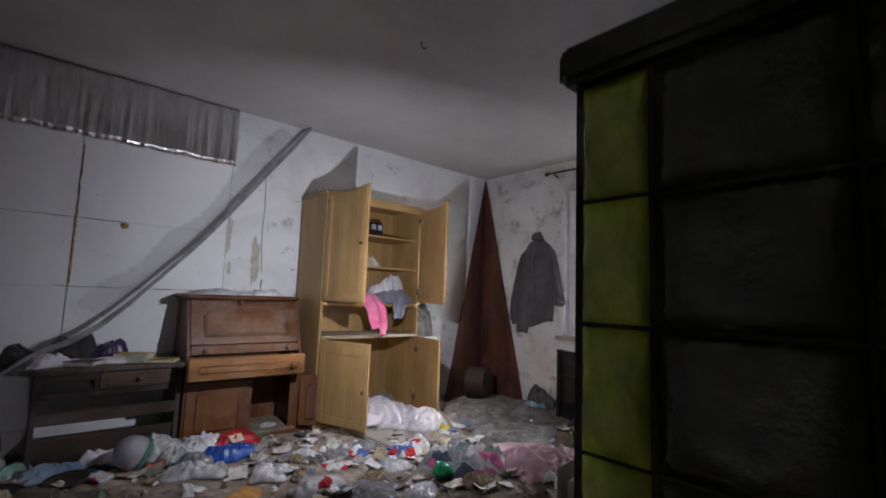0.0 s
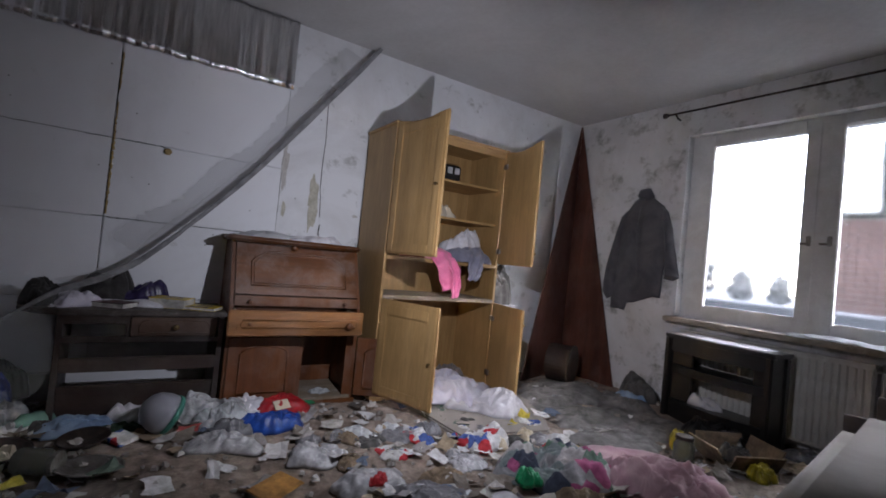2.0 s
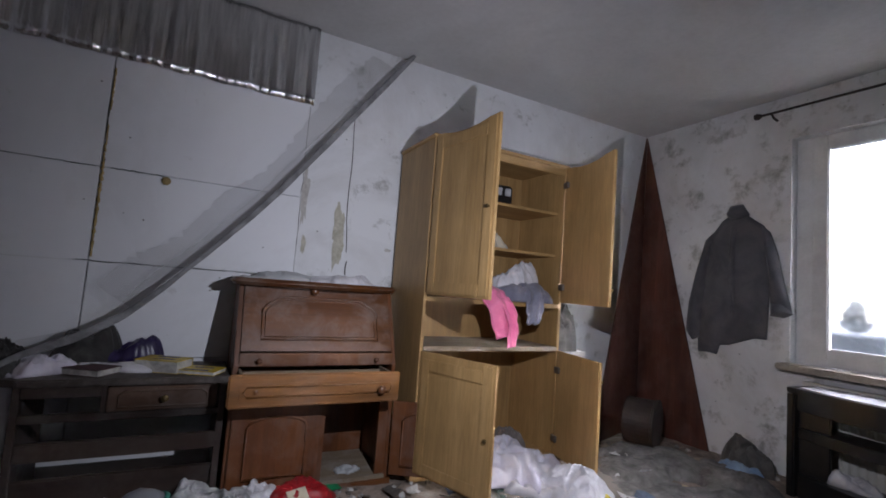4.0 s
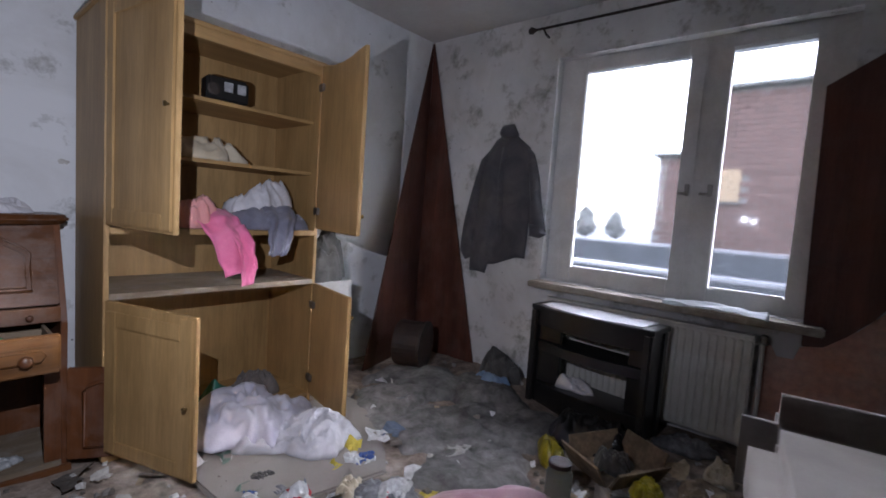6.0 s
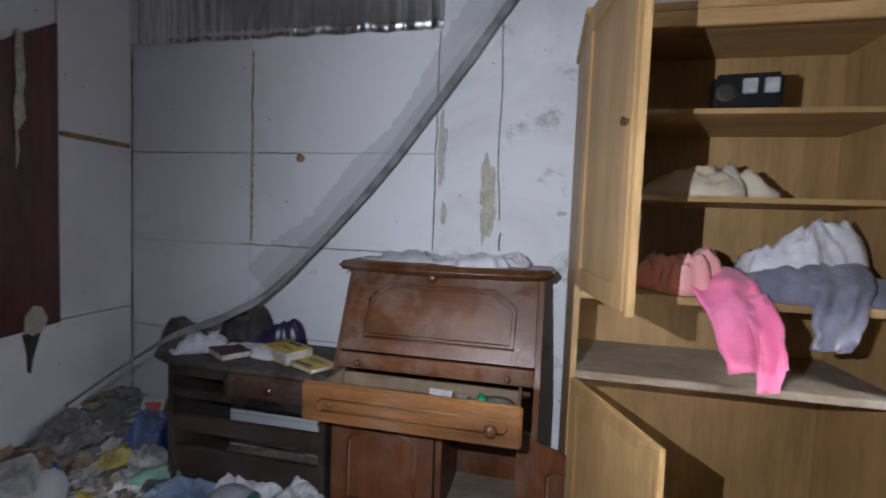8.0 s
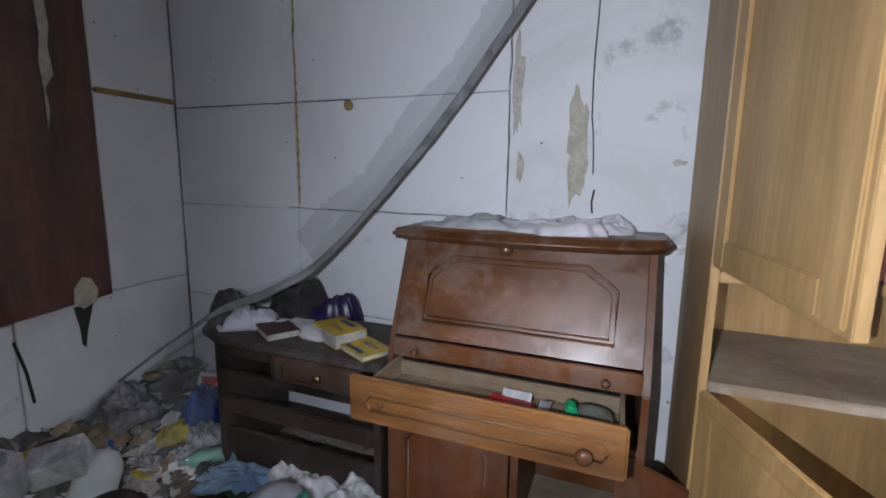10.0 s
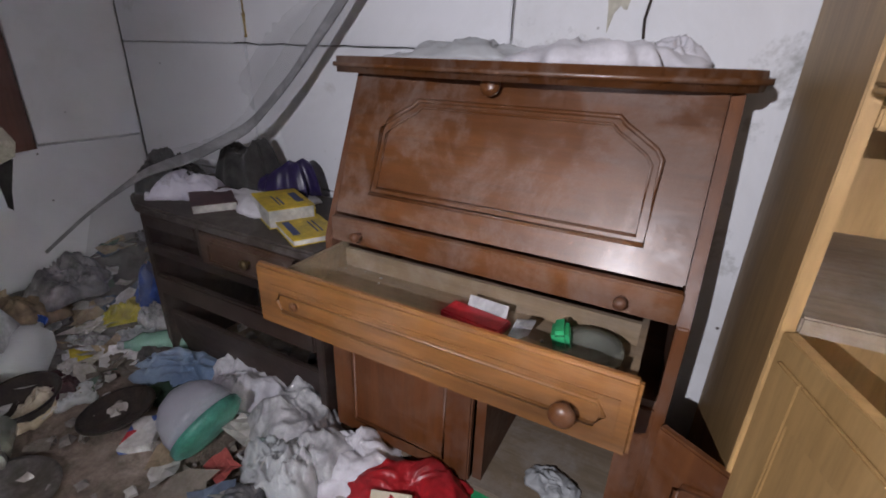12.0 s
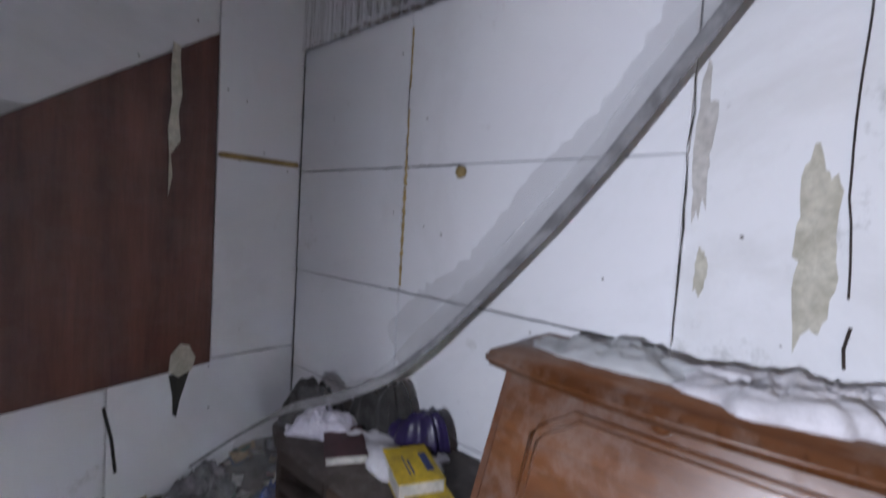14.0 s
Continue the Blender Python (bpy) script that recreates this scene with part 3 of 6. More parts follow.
part("niche_shelf", box(CX0 + 0.02, CX1 - 0.02, CF - 0.006, CB - 0.012, 0.768, 0.795, 0.003), OAK_DUST, cup, "dust-covered niche shelf")


def cupboard_door(hinge, free, z0, z1, knob_z, wavy, flip=1):
    """A framed door with a raised field, from its hinge to its free edge."""
    h, f = Vector((*hinge, 0)), Vector((*free, 0))
    w = (f - h).length
    ang = math.degrees(math.atan2(f.y - h.y, f.x - h.x))
    m = pose(h.x, h.y, 0, 0, 0, ang)
    top = [(0, z0), (w, z0), (w, z1)]
    if wavy:
        top += [(w * (1 - q), z1 - 0.028 * math.sin(math.pi * q) * (1 if 0.15 < q < 0.85 else 0.6)) for q in (0.15, 0.3, 0.5, 0.7, 0.85)]
    top += [(0, z1)]
    d = part("door", prism(top, 0.02, m @ pose(0, -0.01, 0), 0.002), OAK, cup, "open oak door")
    bar = bmesh.new()
    s = 0.010 * flip
    for x0, x1, a, b in ((0.02, 0.075, z0 + 0.01, z1 - 0.035), (w - 0.075, w - 0.01, z0 + 0.01, z1 - 0.01), (0.075, w - 0.075, z0 + 0.01, z0 + 0.07), (0.075, w - 0.075, z1 - 0.10, z1 - 0.035)):
        add_box(bar, x0, x1, min(s, s * 1.8), max(s, s * 1.8), a, b, 0.003, m)
    part("moulding", bar, OAK, d)
    part("knob", lathe([(0.005, 0), (0.005, 0.008), (0.010, 0.012), (0.010, 0.018), (0.003, 0.021)], 12, m @ pose(w - 0.03, 0.018 * flip, knob_z, -90 * flip)), BRASS, d, "small brass knob")
    for z in (z0 + 0.1, z1 - 0.12):
        part("hinge", box(-0.005, 0.05, -0.026 * flip, -0.010 * flip, z - 0.02, z + 0.02, 0.003, m=m), STEEL, d)
    return d


cupboard_door((CX0 + 0.012, CF - 0.012), (3.350, 3.960), 1.085, 1.995, 1.53, True, -1)
cupboard_door((CX1 - 0.012, CF - 0.012), (4.160, 3.978), 1.085, 1.985, 1.18, True, 1)
cupboard_door((CX0 + 0.012, CF - 0.012), (3.448, 4.0), 0.125, 0.772, 0.42, False, -1)
cupboard_door((CX1 - 0.012, CF - 0.012), (4.177, 4.035), 0.125, 0.772, 0.66, False, 1)

# ---- writing desk ----
desk = thing("writing_desk", (2.75, 4.75, GZ), "brown wooden writing desk with a slanted lid and an open drawer", "desk")
DX0, DX1 = 2.335, 3.165
prof = [(4.985, 0.05), (4.985, 1.068), (4.735, 1.068), (4.60, 0.745), (4.575, 0.68), (4.575, 0.05)]
for x in (DX0, DX1 - 0.022):
    part("side_panel", prism([(y, z) for y, z in prof], 0.022, Matrix(((0, 1, 0, x), (1, 0, 0, 0), (0, 0, 1, 0), (0, 0, 0, 1))), 0.003), WALNUT_Z, desk)
part("back_panel", box(DX0 + 0.022, DX1 - 0.022, 4.965, 4.985, 0.05, 1.06), WALNUT_Z, desk)
part("top", prism([(2.300, 4.992), (2.300, 4.672)] + [(2.300 + 0.905 * q, 4.672 - 0.052 * math.sin(math.pi * q)) for q in [k / 16 for k in range(1, 16)]] [:13] + [(3.10, 4.662), (3.155, 4.686), (3.190, 4.725), (3.205, 4.775), (3.205, 4.992)], 0.036, Matrix(((1, 0, 0, 0), (0, 0, 1, 0), (0, 1, 0, 1.068), (0, 0, 0, 1))), 0.013), WALNUT, desk, "bow-fronted rounded top board", smooth=True)
lid_m = Matrix.Translation((0, 4.604, 0.742)) @ pose(0, 0, 0, -math.degrees(math.atan2(4.735 - 4.604, 1.068 - 0.742)), 0, 0)
LH = math.hypot(4.735 - 4.604, 1.068 - 0.742)
lid = part("lid", box(DX0 + 0.024, DX1 - 0.024, -0.012, 0.008, 0.004, LH - 0.004, 0.003, m=lid_m), WALNUT, desk, "slanted fall-front lid with a raised panel")


def raised(x0, x1, z0, z1, m, notch, wd=0.012, hi=0.012):
    """A raised moulding with stepped upper corners."""
    pts = [(x0, z0), (x1, z0), (x1, z1 - 2 * notch), (x1 - 0.35 * notch, z1 - 1.5 * notch), (x1 - 1.2 * notch, z1 - 0.9 * notch), (x1 - 2 * notch, z1 - 0.4 * notch), (x1 - 2.4 * notch, z1),
           (x0 + 2.4 * notch, z1), (x0 + 2 * notch, z1 - 0.4 * notch), (x0 + 1.2 * notch, z1 - 0.9 * notch), (x0 + 0.35 * notch, z1 - 1.5 * notch), (x0, z1 - 2 * notch), (x0, z0), (x1, z0)]
    bm = tube(bmesh.new(), [(x, 0, z) for x, z in pts], wd, 6)
    bmesh.ops.transform(bm, matrix=m @ Matrix.Diagonal((1, hi / wd, 1, 1)), verts=bm.verts)
    return bm


part("panel_moulding", raised(DX0 + 0.115, DX1 - 0.105, 0.062, LH - 0.062, lid_m @ pose(0, -0.013, 0), 0.036, 0.0055, 0.006), WALNUT, lid, smooth=True)
part("panel_moulding", raised(DX0 + 0.131, DX1 - 0.121, 0.077, LH - 0.077, lid_m @ pose(0, -0.013, 0), 0.034, 0.0035, 0.004), WALNUT, lid, smooth=True)
knob = [(0.009, 0), (0.009, 0.01), (0.016, 0.016), (0.022, 0.024), (0.021, 0.032), (0.012, 0.038), (0.002, 0.040)]
part("knob", lathe(knob, 16, lid_m @ pose(0.375 + DX0, -0.012, LH - 0.028, 90)), WALNUT, lid, "round turned wooden knob", smooth=True)
part("rail", box(DX0 + 0.022, DX1 - 0.022, 4.578, 4.60, 0.680, 0.742, 0.003), WALNUT, desk)
for x in (DX0 + 0.11, DX1 - 0.12):
    part("lid_support", lathe([(0.007, 0), (0.008, 0.012), (0.012, 0.018), (0.012, 0.028), (0.006, 0.033)], 12, pose(x, 4.580, 0.708, 90)), WALNUT_Z, desk, "small round lid support peg", smooth=True)
# open drawer
drw = part("drawer", box(2.305, 3.112, 4.380, 4.402, 0.532, 0.680, 0.007, segs=3), DRAWER, desk, "open drawer with an orange-brown front")
part("front_panel", box(2.348, 3.090, 4.377, 4.386, 0.562, 0.644, 0.0045), DRAWER, drw)
mold = tube(bmesh.new(), [(2.383, 0, 0.581), (3.053, 0, 0.581), (3.066, 0, 0.603), (3.053, 0, 0.626), (2.383, 0, 0.626), (2.370, 0, 0.603), (2.383, 0, 0.581), (2.6, 0, 0.581)], 0.005, 6)
bmesh.ops.transform(mold, matrix=pose(0, 4.377, 0), verts=mold.verts)
part("front_moulding", mold, DRAWER, drw, smooth=True)
part("drawer_side", box(2.359, 2.371, 4.404, 4.625, 0.548, 0.662), INNER, drw)
part("drawer_side", box(3.088, 3.100, 4.404, 4.625, 0.548, 0.662), INNER, drw)
part("drawer_back", box(2.371, 3.088, 4.612, 4.624, 0.548, 0.648), INNER, drw)
part("drawer_bottom", box(2.371, 3.088, 4.404, 4.612, 0.592, 0.600), INNER, drw, "dusty light drawer bottom")
part("knob", lathe(knob, 16, pose(3.008, 4.378, 0.597, 90)), WALNUT, drw, "round dark drawer knob", smooth=True)
part("knob_stub", lathe([(0.009, 0), (0.011, 0.006), (0.004, 0.009)], 10, pose(2.42, 4.377, 0.603, 90)), WALNUT, drw, "stub of a missing knob")
# lower carcass
part("drawer_rail", box(DX0 + 0.022, DX1 - 0.022, 4.580, 4.96, 0.492, 0.510), WALNUT, desk)
part("divider", box(2.775, 2.80, 4.585, 4.965, 0.06, 0.492), WALNUT_Z, desk)
part("bottom", box(DX0 + 0.022, DX1 - 0.022, 4.56, 4.965, 0.075, 0.098, 0.003), OAK_DUST, desk, "dusty cabinet floor")
part("plinth", box(DX0 - 0.01, DX1 + 0.01, 4.55, 4.575, 0.02, 0.078, 0.004), WALNUT, desk)
part("stile", box(3.09, 3.143, 4.572, 4.592, 0.098, 0.492, 0.002), WALNUT_Z, desk)
d1 = part("cabinet_door", box(2.350, 2.772, 4.560, 4.580, 0.10, 0.490, 0.004), WALNUT_Z, desk, "closed cabinet door with an arched field")


def arched(x0, x1, z0, z1, m):
    mid = (x0 + x1) / 2
    pts = [(x0, z0), (x1, z0), (x1, z1 - 0.05)] + [(mid + (x1 - x0) / 2 * math.cos(a), z1 - 0.05 + 0.05 * math.sin(a)) for a in [math.pi * k / 8 for k in range(1, 8)]] + [(x0, z1 - 0.05), (x0, z0), (x1, z0)]
    bm = tube(bmesh.new(), [(x, 0, z) for x, z in pts], 0.007, 6)
    bmesh.ops.transform(bm, matrix=m, verts=bm.verts)
    return bm


part("door_moulding", arched(2.42, 2.70, 0.15, 0.44, pose(0, 4.560, 0)), WALNUT_Z, d1, smooth=True)
dm = pose(3.160, 4.548, 0, 0, 0, -31)
d2 = part("cabinet_door", box(0, 0.43, -0.01, 0.01, 0.10, 0.490, 0.004, m=dm), WALNUT_Z, desk, "open cabinet door with an arched field")
part("door_moulding", arched(0.06, 0.37, 0.15, 0.44, dm @ pose(0, -0.010, 0)), WALNUT_Z, d2, smooth=True)

# ---- low dark console ----
con = thing("low_console", (1.85, 4.75, GZ), "low dark wooden console with a drawer and open slots", "sideboard")
CLX = 1.55
part("top", prism([(1.40, 4.955), (1.37, 4.70), (1.44, 4.60), (1.56, 4.545), (2.325, 4.545), (2.325, 4.955)], 0.03, Matrix(((1, 0, 0, 0), (0, 0, 1, 0), (0, 1, 0, 0.612), (0, 0, 0, 1))), 0.006), DARKTOP, con, "dusty dark top with a rounded corner")
for x in (CLX, 2.285):
    part("leg_panel", box(x, x + 0.028, 4.56, 4.95, 0.04, 0.612, 0.003), DARKWOOD, con)
cd = part("drawer", box(1.86, 2.275, 4.548, 4.572, 0.505, 0.606, 0.004), UMBER, con, "small brown drawer front")
part("drawer_moulding", raised(1.90, 2.235, 0.522, 0.590, pose(0, 4.548, 0), 0.010, 0.005, 0.005), UMBER, cd)
part("drawer_box", box(1.875, 2.262, 4.572, 4.90, 0.510, 0.59), DARKWOOD, cd)
part("knob", lathe([(r * 0.7, z * 0.7) for r, z in knob], 12, pose(2.07, 4.548, 0.556, 90)), BRASS, cd)
part("divider", box(1.838, 1.858, 4.555, 4.93, 0.50, 0.612, 0.002), DARKWOOD, con)
part("top_rail", box(CLX + 0.028, 1.838, 4.552, 4.572, 0.568, 0.612, 0.003), DARKWOOD, con)
part("slat", box(CLX + 0.028, 2.285, 4.555, 4.580, 0.470, 0.503, 0.004), DARKWOOD, con)
part("slat", box(CLX + 0.028, 2.285, 4.555, 4.580, 0.318, 0.392, 0.006), DARKWOOD, con)
part("apron", box(CLX + 0.028, 2.285, -0.009, 0.009, 0, 0.205, 0.004, m=Matrix.Translation((0, 4.612, 0.042)) @ pose(0, 0, 0, 9)), DARKWOOD, con, "dark lower board leaning back")
part("back_rail", box(CLX + 0.028, 2.285, 4.935, 4.952, 0.545, 0.612, 0.003), DARKWOOD, con)

# ---- black stand, radiator, couch, coat ----
st = thing("tv_stand", (5.42, 3.32, GZ), "black lacquered stand with curved shelves by the window", "stand")


def bow(y0, y1, back, front, bulge, z0, z1):
    pts = [(back, y0), (front, y0)] + [(front - bulge * math.sin(math.pi * q), y0 + (y1 - y0) * q) for q in [k / 10 for k in range(1, 10)]] + [(front, y1), (back, y1)]
    return prism(pts, z1 - z0, Matrix(((1, 0, 0, 0), (0, 0, 1, 0), (0, 1, 0, z0), (0, 0, 0, 1))), 0.004)


STM = pose(5.43, 3.27, 0, 0, 0, -6) @ pose(-5.44, -3.32, 0)


def stand_part(name, b, mat, label=""):
    bmesh.ops.transform(b, matrix=STM, verts=b.verts)
    return part(name, b, mat, st, label)


stand_part("top", bow(2.93, 3.71, 5.56, 5.33, 0.07, 0.655, 0.685), BLACK, "glossy bow-fronted black top")
for z0, z1 in ((0.395, 0.455), (0.045, 0.19)):
    stand_part("shelf", bow(2.975, 3.665, 5.56, 5.36, 0.06, z0, z1), BLACK)
stand_part("apron", bow(2.975, 3.665, 5.42, 5.35, 0.06, 0.555, 0.655), BLACK)
for y in (2.94, 3.665):
    stand_part("side_post", box(5.33, 5.40, y, y + 0.045, 0.04, 0.655, 0.008), BLACK)
    stand_part("side_post", box(5.50, 5.56, y, y + 0.045, 0.04, 0.655, 0.008), BLACK)
    stand_part("side_panel", box(5.39, 5.51, y + 0.01, y + 0.03, 0.06, 0.655), BLACK)
for y0, y1 in ((2.98, 3.075), (3.50, 3.67)):
    stand_part("front_stile", box(5.375, 5.395, y0, y1, 0.06, 0.60, 0.006), BLACK)

rad = thing("radiator", (5.62, 2.95, 0.1), "cream ribbed panel radiator below the window", "radiator")
part("back_plate", box(5.60, 5.625, 2.49, 3.69, 0.11, 0.69, 0.006), RADIATOR, rad)
rib = finish("rib", box(-0.012, 0.006, -0.013, 0.013, 0, 0.54, 0.005), RADIATOR)
for k in range(30):
    ob = new("rib", rib)
    ob.parent, ob.matrix_parent_inverse = rad, rad.matrix_basis.inverted()
    ob.matrix_basis = pose(5.598, 2.51 + 0.0395 * k, 0.13)
part("top_grille", box(5.590, 5.655, 2.49, 3.69, 0.690, 0.702, 0.003), RADIATOR, rad)
part("pipe", tube(bmesh.new(), [(5.64, 2.46, 0.05), (5.64, 2.455, 0.35), (5.64, 2.46, 0.66), (5.62, 2.495, 0.66)], 0.011), RADIATOR, rad)
part("valve", lathe([(0.008, 0), (0.02, 0.008), (0.02, 0.04), (0.012, 0.05)], 12, pose(5.64, 2.455, 0.66)), STEEL, rad)
for y in (2.6, 3.45):
    part("wall_bracket", box(5.622, XW + 0.01, y, y + 0.03, 0.18, 0.22), STEEL, rad)

SM = pose(3.2, 2.165, 0, 0, 0, 8.4) @ pose(-3.2, -2.40, 0)
sofa = thing("couch", (4.2, 1.8, GZ), "beige upholstered couch with a dark brown rolled arm", "couch")
part("seat", box(3.14, 4.86, 1.30, 2.40, 0.22, 0.54, 0.09, segs=6, m=SM), BEIGE, sofa, smooth=True)
part("base", box(3.18, 5.0, 1.28, 2.33, 0.06, 0.24, 0.02, m=SM), BROWNUP, sofa)
part("backrest", box(3.16, 4.97, 0.98, 1.34, 0.10, 0.86, 0.09, segs=5, m=SM), BEIGE, sofa, smooth=True)
part("arm", box(4.82, 5.10, 1.24, 2.42, 0.10, 0.615, 0.12, segs=6, m=SM), BROWNUP, sofa, "dark brown rolled arm", smooth=True)

# ---- clutter: materials ----
def island_mat(name, stops, rough=0.8):
    """Scraps of many colours, one colour to a piece."""
    m, n, l, b = nodes_of(name)
    g = n.new("ShaderNodeNewGeometry")
    r = ramp_node(n, stops)
    r.color_ramp.interpolation = "CONSTANT"
    l.new(g.outputs["Random Per Island"], r.inputs[0])
    f = noise_node(n, l, coords(n, l), 35, 5)
    d = ramp_node(n, [(0.3, (0.55, 0.53, 0.5)), (0.65, (1.05, 1.05, 1.05))])
    l.new(f.outputs["Fac"], d.inputs[0])
    l.new(blend(n, l, "MULTIPLY", 0.8, r.outputs[0], d.outputs[0]), b.inputs["Base Color"])
    b.inputs["Roughness"].default_value = rough
    relief(n, l, b, f.outputs["Fac"], 0.3, 0.004)
    return m


def patch_mat(name, stops, scale):
    """Printed or patchwork cloth: cells of colour."""
    m, n, l, b = nodes_of(name)
    v = coords(n, l)
    c = n.new("ShaderNodeTexVoronoi")
    c.inputs["Scale"].default_value = scale
    l.new(v.outputs[0], c.inputs["Vector"])
    r = ramp_node(n, stops)
    r.color_ramp.interpolation = "CONSTANT"
    sep = n.new("ShaderNodeSeparateColor")
    l.new(c.outputs["Color"], sep.inputs[0])
    l.new(sep.outputs[0], r.inputs[0])
    f = noise_node(n, l, v, 30, 5)
    d = ramp_node(n, [(0.3, (0.5, 0.5, 0.5)), (0.65, (1.05, 1.05, 1.05))])
    l.new(f.outputs["Fac"], d.inputs[0])
    l.new(blend(n, l, "MULTIPLY", 0.8, r.outputs[0], d.outputs[0]), b.inputs["Base Color"])
    b.inputs["Roughness"].default_value = 0.9
    relief(n, l, b, f.outputs["Fac"], 0.4, 0.005)
    return m


def plain(name, c, rough=0.5, metal=0.0):
    return dirty(name, c, tuple(x * 0.42 + 0.01 for x in c), rough, 12, 60, 0.5, metal, 0.15, 0.003)


YELLOW = plain("yellow_card_cover", (0.85, 0.60, 0.01), 0.4)
PAGES = plain("white_page_edges", (0.80, 0.78, 0.72), 0.8)
BLUEINK = plain("blue_print", (0.03, 0.06, 0.22), 0.5)
MAROON = plain("maroon_cloth_cover", (0.09, 0.025, 0.03), 0.6)
REDP = plain("red_plastic_film", (0.62, 0.02, 0.03), 0.35)
BLUEP = plain("blue_plastic_film", (0.02, 0.10, 0.50), 0.3)
YELLOWP = plain("yellow_plastic_film", (0.75, 0.62, 0.03), 0.35)
GREENP = plain("green_plastic", (0.02, 0.42, 0.16), 0.35)
DGREEN = plain("dark_green_cloth", (0.03, 0.09, 0.045), 0.8)
TEAL = plain("teal_plastic", (0.06, 0.30, 0.22), 0.4)
PURPLE = plain("deep_purple_film", (0.035, 0.020, 0.11), 0.35)
WHITEP = plain("white_plastic_film", (0.72, 0.72, 0.74), 0.4)
GREYP = plain("grey_plastic_film", (0.30, 0.30, 0.32), 0.4)
CARD = plain("brown_cardboard", (0.36, 0.26, 0.165), 0.9)
CREAMC = cloth("cream_cloth", (0.52, 0.44, 0.31), (0.62, 0.55, 0.42), 0.9, 6)
BLUEC = cloth("washed_blue_cloth", (0.16, 0.25, 0.40), (0.28, 0.38, 0.52), 0.9, 6)
DARKC = cloth("dark_grey_fleece", (0.05, 0.048, 0.045), (0.12, 0.115, 0.11), 0.95, 9)
RUSTY = dirty("rusty_brown_tin", (0.045, 0.022, 0.014), (0.02, 0.012, 0.010), 0.6, 9, 50, 0.5)
BLACKC = cloth("dusty_black_cloth", (0.014, 0.013, 0.013), (0.05, 0.047, 0.045), 0.9, 7)
NETC = cloth("dusty_grey_netting", (0.15, 0.15, 0.155), (0.27, 0.27, 0.28), 0.9, 12)
SHEER = clear("sheer_grey_net", (0.30, 0.30, 0.31), 0.9, 0.0, 0.17)
PINKQ = cloth("dusty_pink_bedding", (0.42, 0.24, 0.28), (0.55, 0.37, 0.40), 0.9, 5)
QUILT = patch_mat("patterned_quilt", [(0.0, (0.30, 0.30, 0.31)), (0.22, (0.12, 0.20, 0.15)), (0.40, (0.45, 0.43, 0.42)), (0.58, (0.38, 0.09, 0.20)), (0.70, (0.20, 0.24, 0.24)), (0.86, (0.05, 0.06, 0.09))], 11)
PRINT = patch_mat("printed_packaging", [(0.0, (0.65, 0.64, 0.62)), (0.35, (0.55, 0.04, 0.05)), (0.55, (0.70, 0.70, 0.70)), (0.8, (0.08, 0.14, 0.40))], 16)
CLEARP = clear("cloudy_clear_plastic", (0.85, 0.88, 0.90), 0.35, 0.55)
CLOUDY = clear("milky_grey_plastic", (0.36, 0.37, 0.42), 0.3, 0.35)
CLEARG = clear("green_tinted_plastic", (0.45, 0.78, 0.66), 0.25, 0.6)
JARGL = clear("dirty_jar_glass", (0.40, 0.42, 0.36), 0.15, 0.7)
MIXED = island_mat("mixed_paper_and_plastic", [(0.0, (0.50, 0.48, 0.45)), (0.2, (0.22, 0.19, 0.16)), (0.38, (0.62, 0.61, 0.60)), (0.52, (0.33, 0.31, 0.30)), (0.64, (0.42, 0.33, 0.22)), (0.76, (0.14, 0.18, 0.26)), (0.79, (0.14, 0.20, 0.16)), (0.82, (0.40, 0.08, 0.07)), (0.84, (0.70, 0.70, 0.71)), (0.95, (0.10, 0.09, 0.08)), (0.98, (0.60, 0.48, 0.06))])
CRUMBS = island_mat("plaster_crumbs", [(0.0, (0.30, 0.28, 0.26)), (0.4, (0.46, 0.44, 0.42)), (0.7, (0.16, 0.14, 0.12)), (0.9, (0.58, 0.57, 0.55))], 0.95)


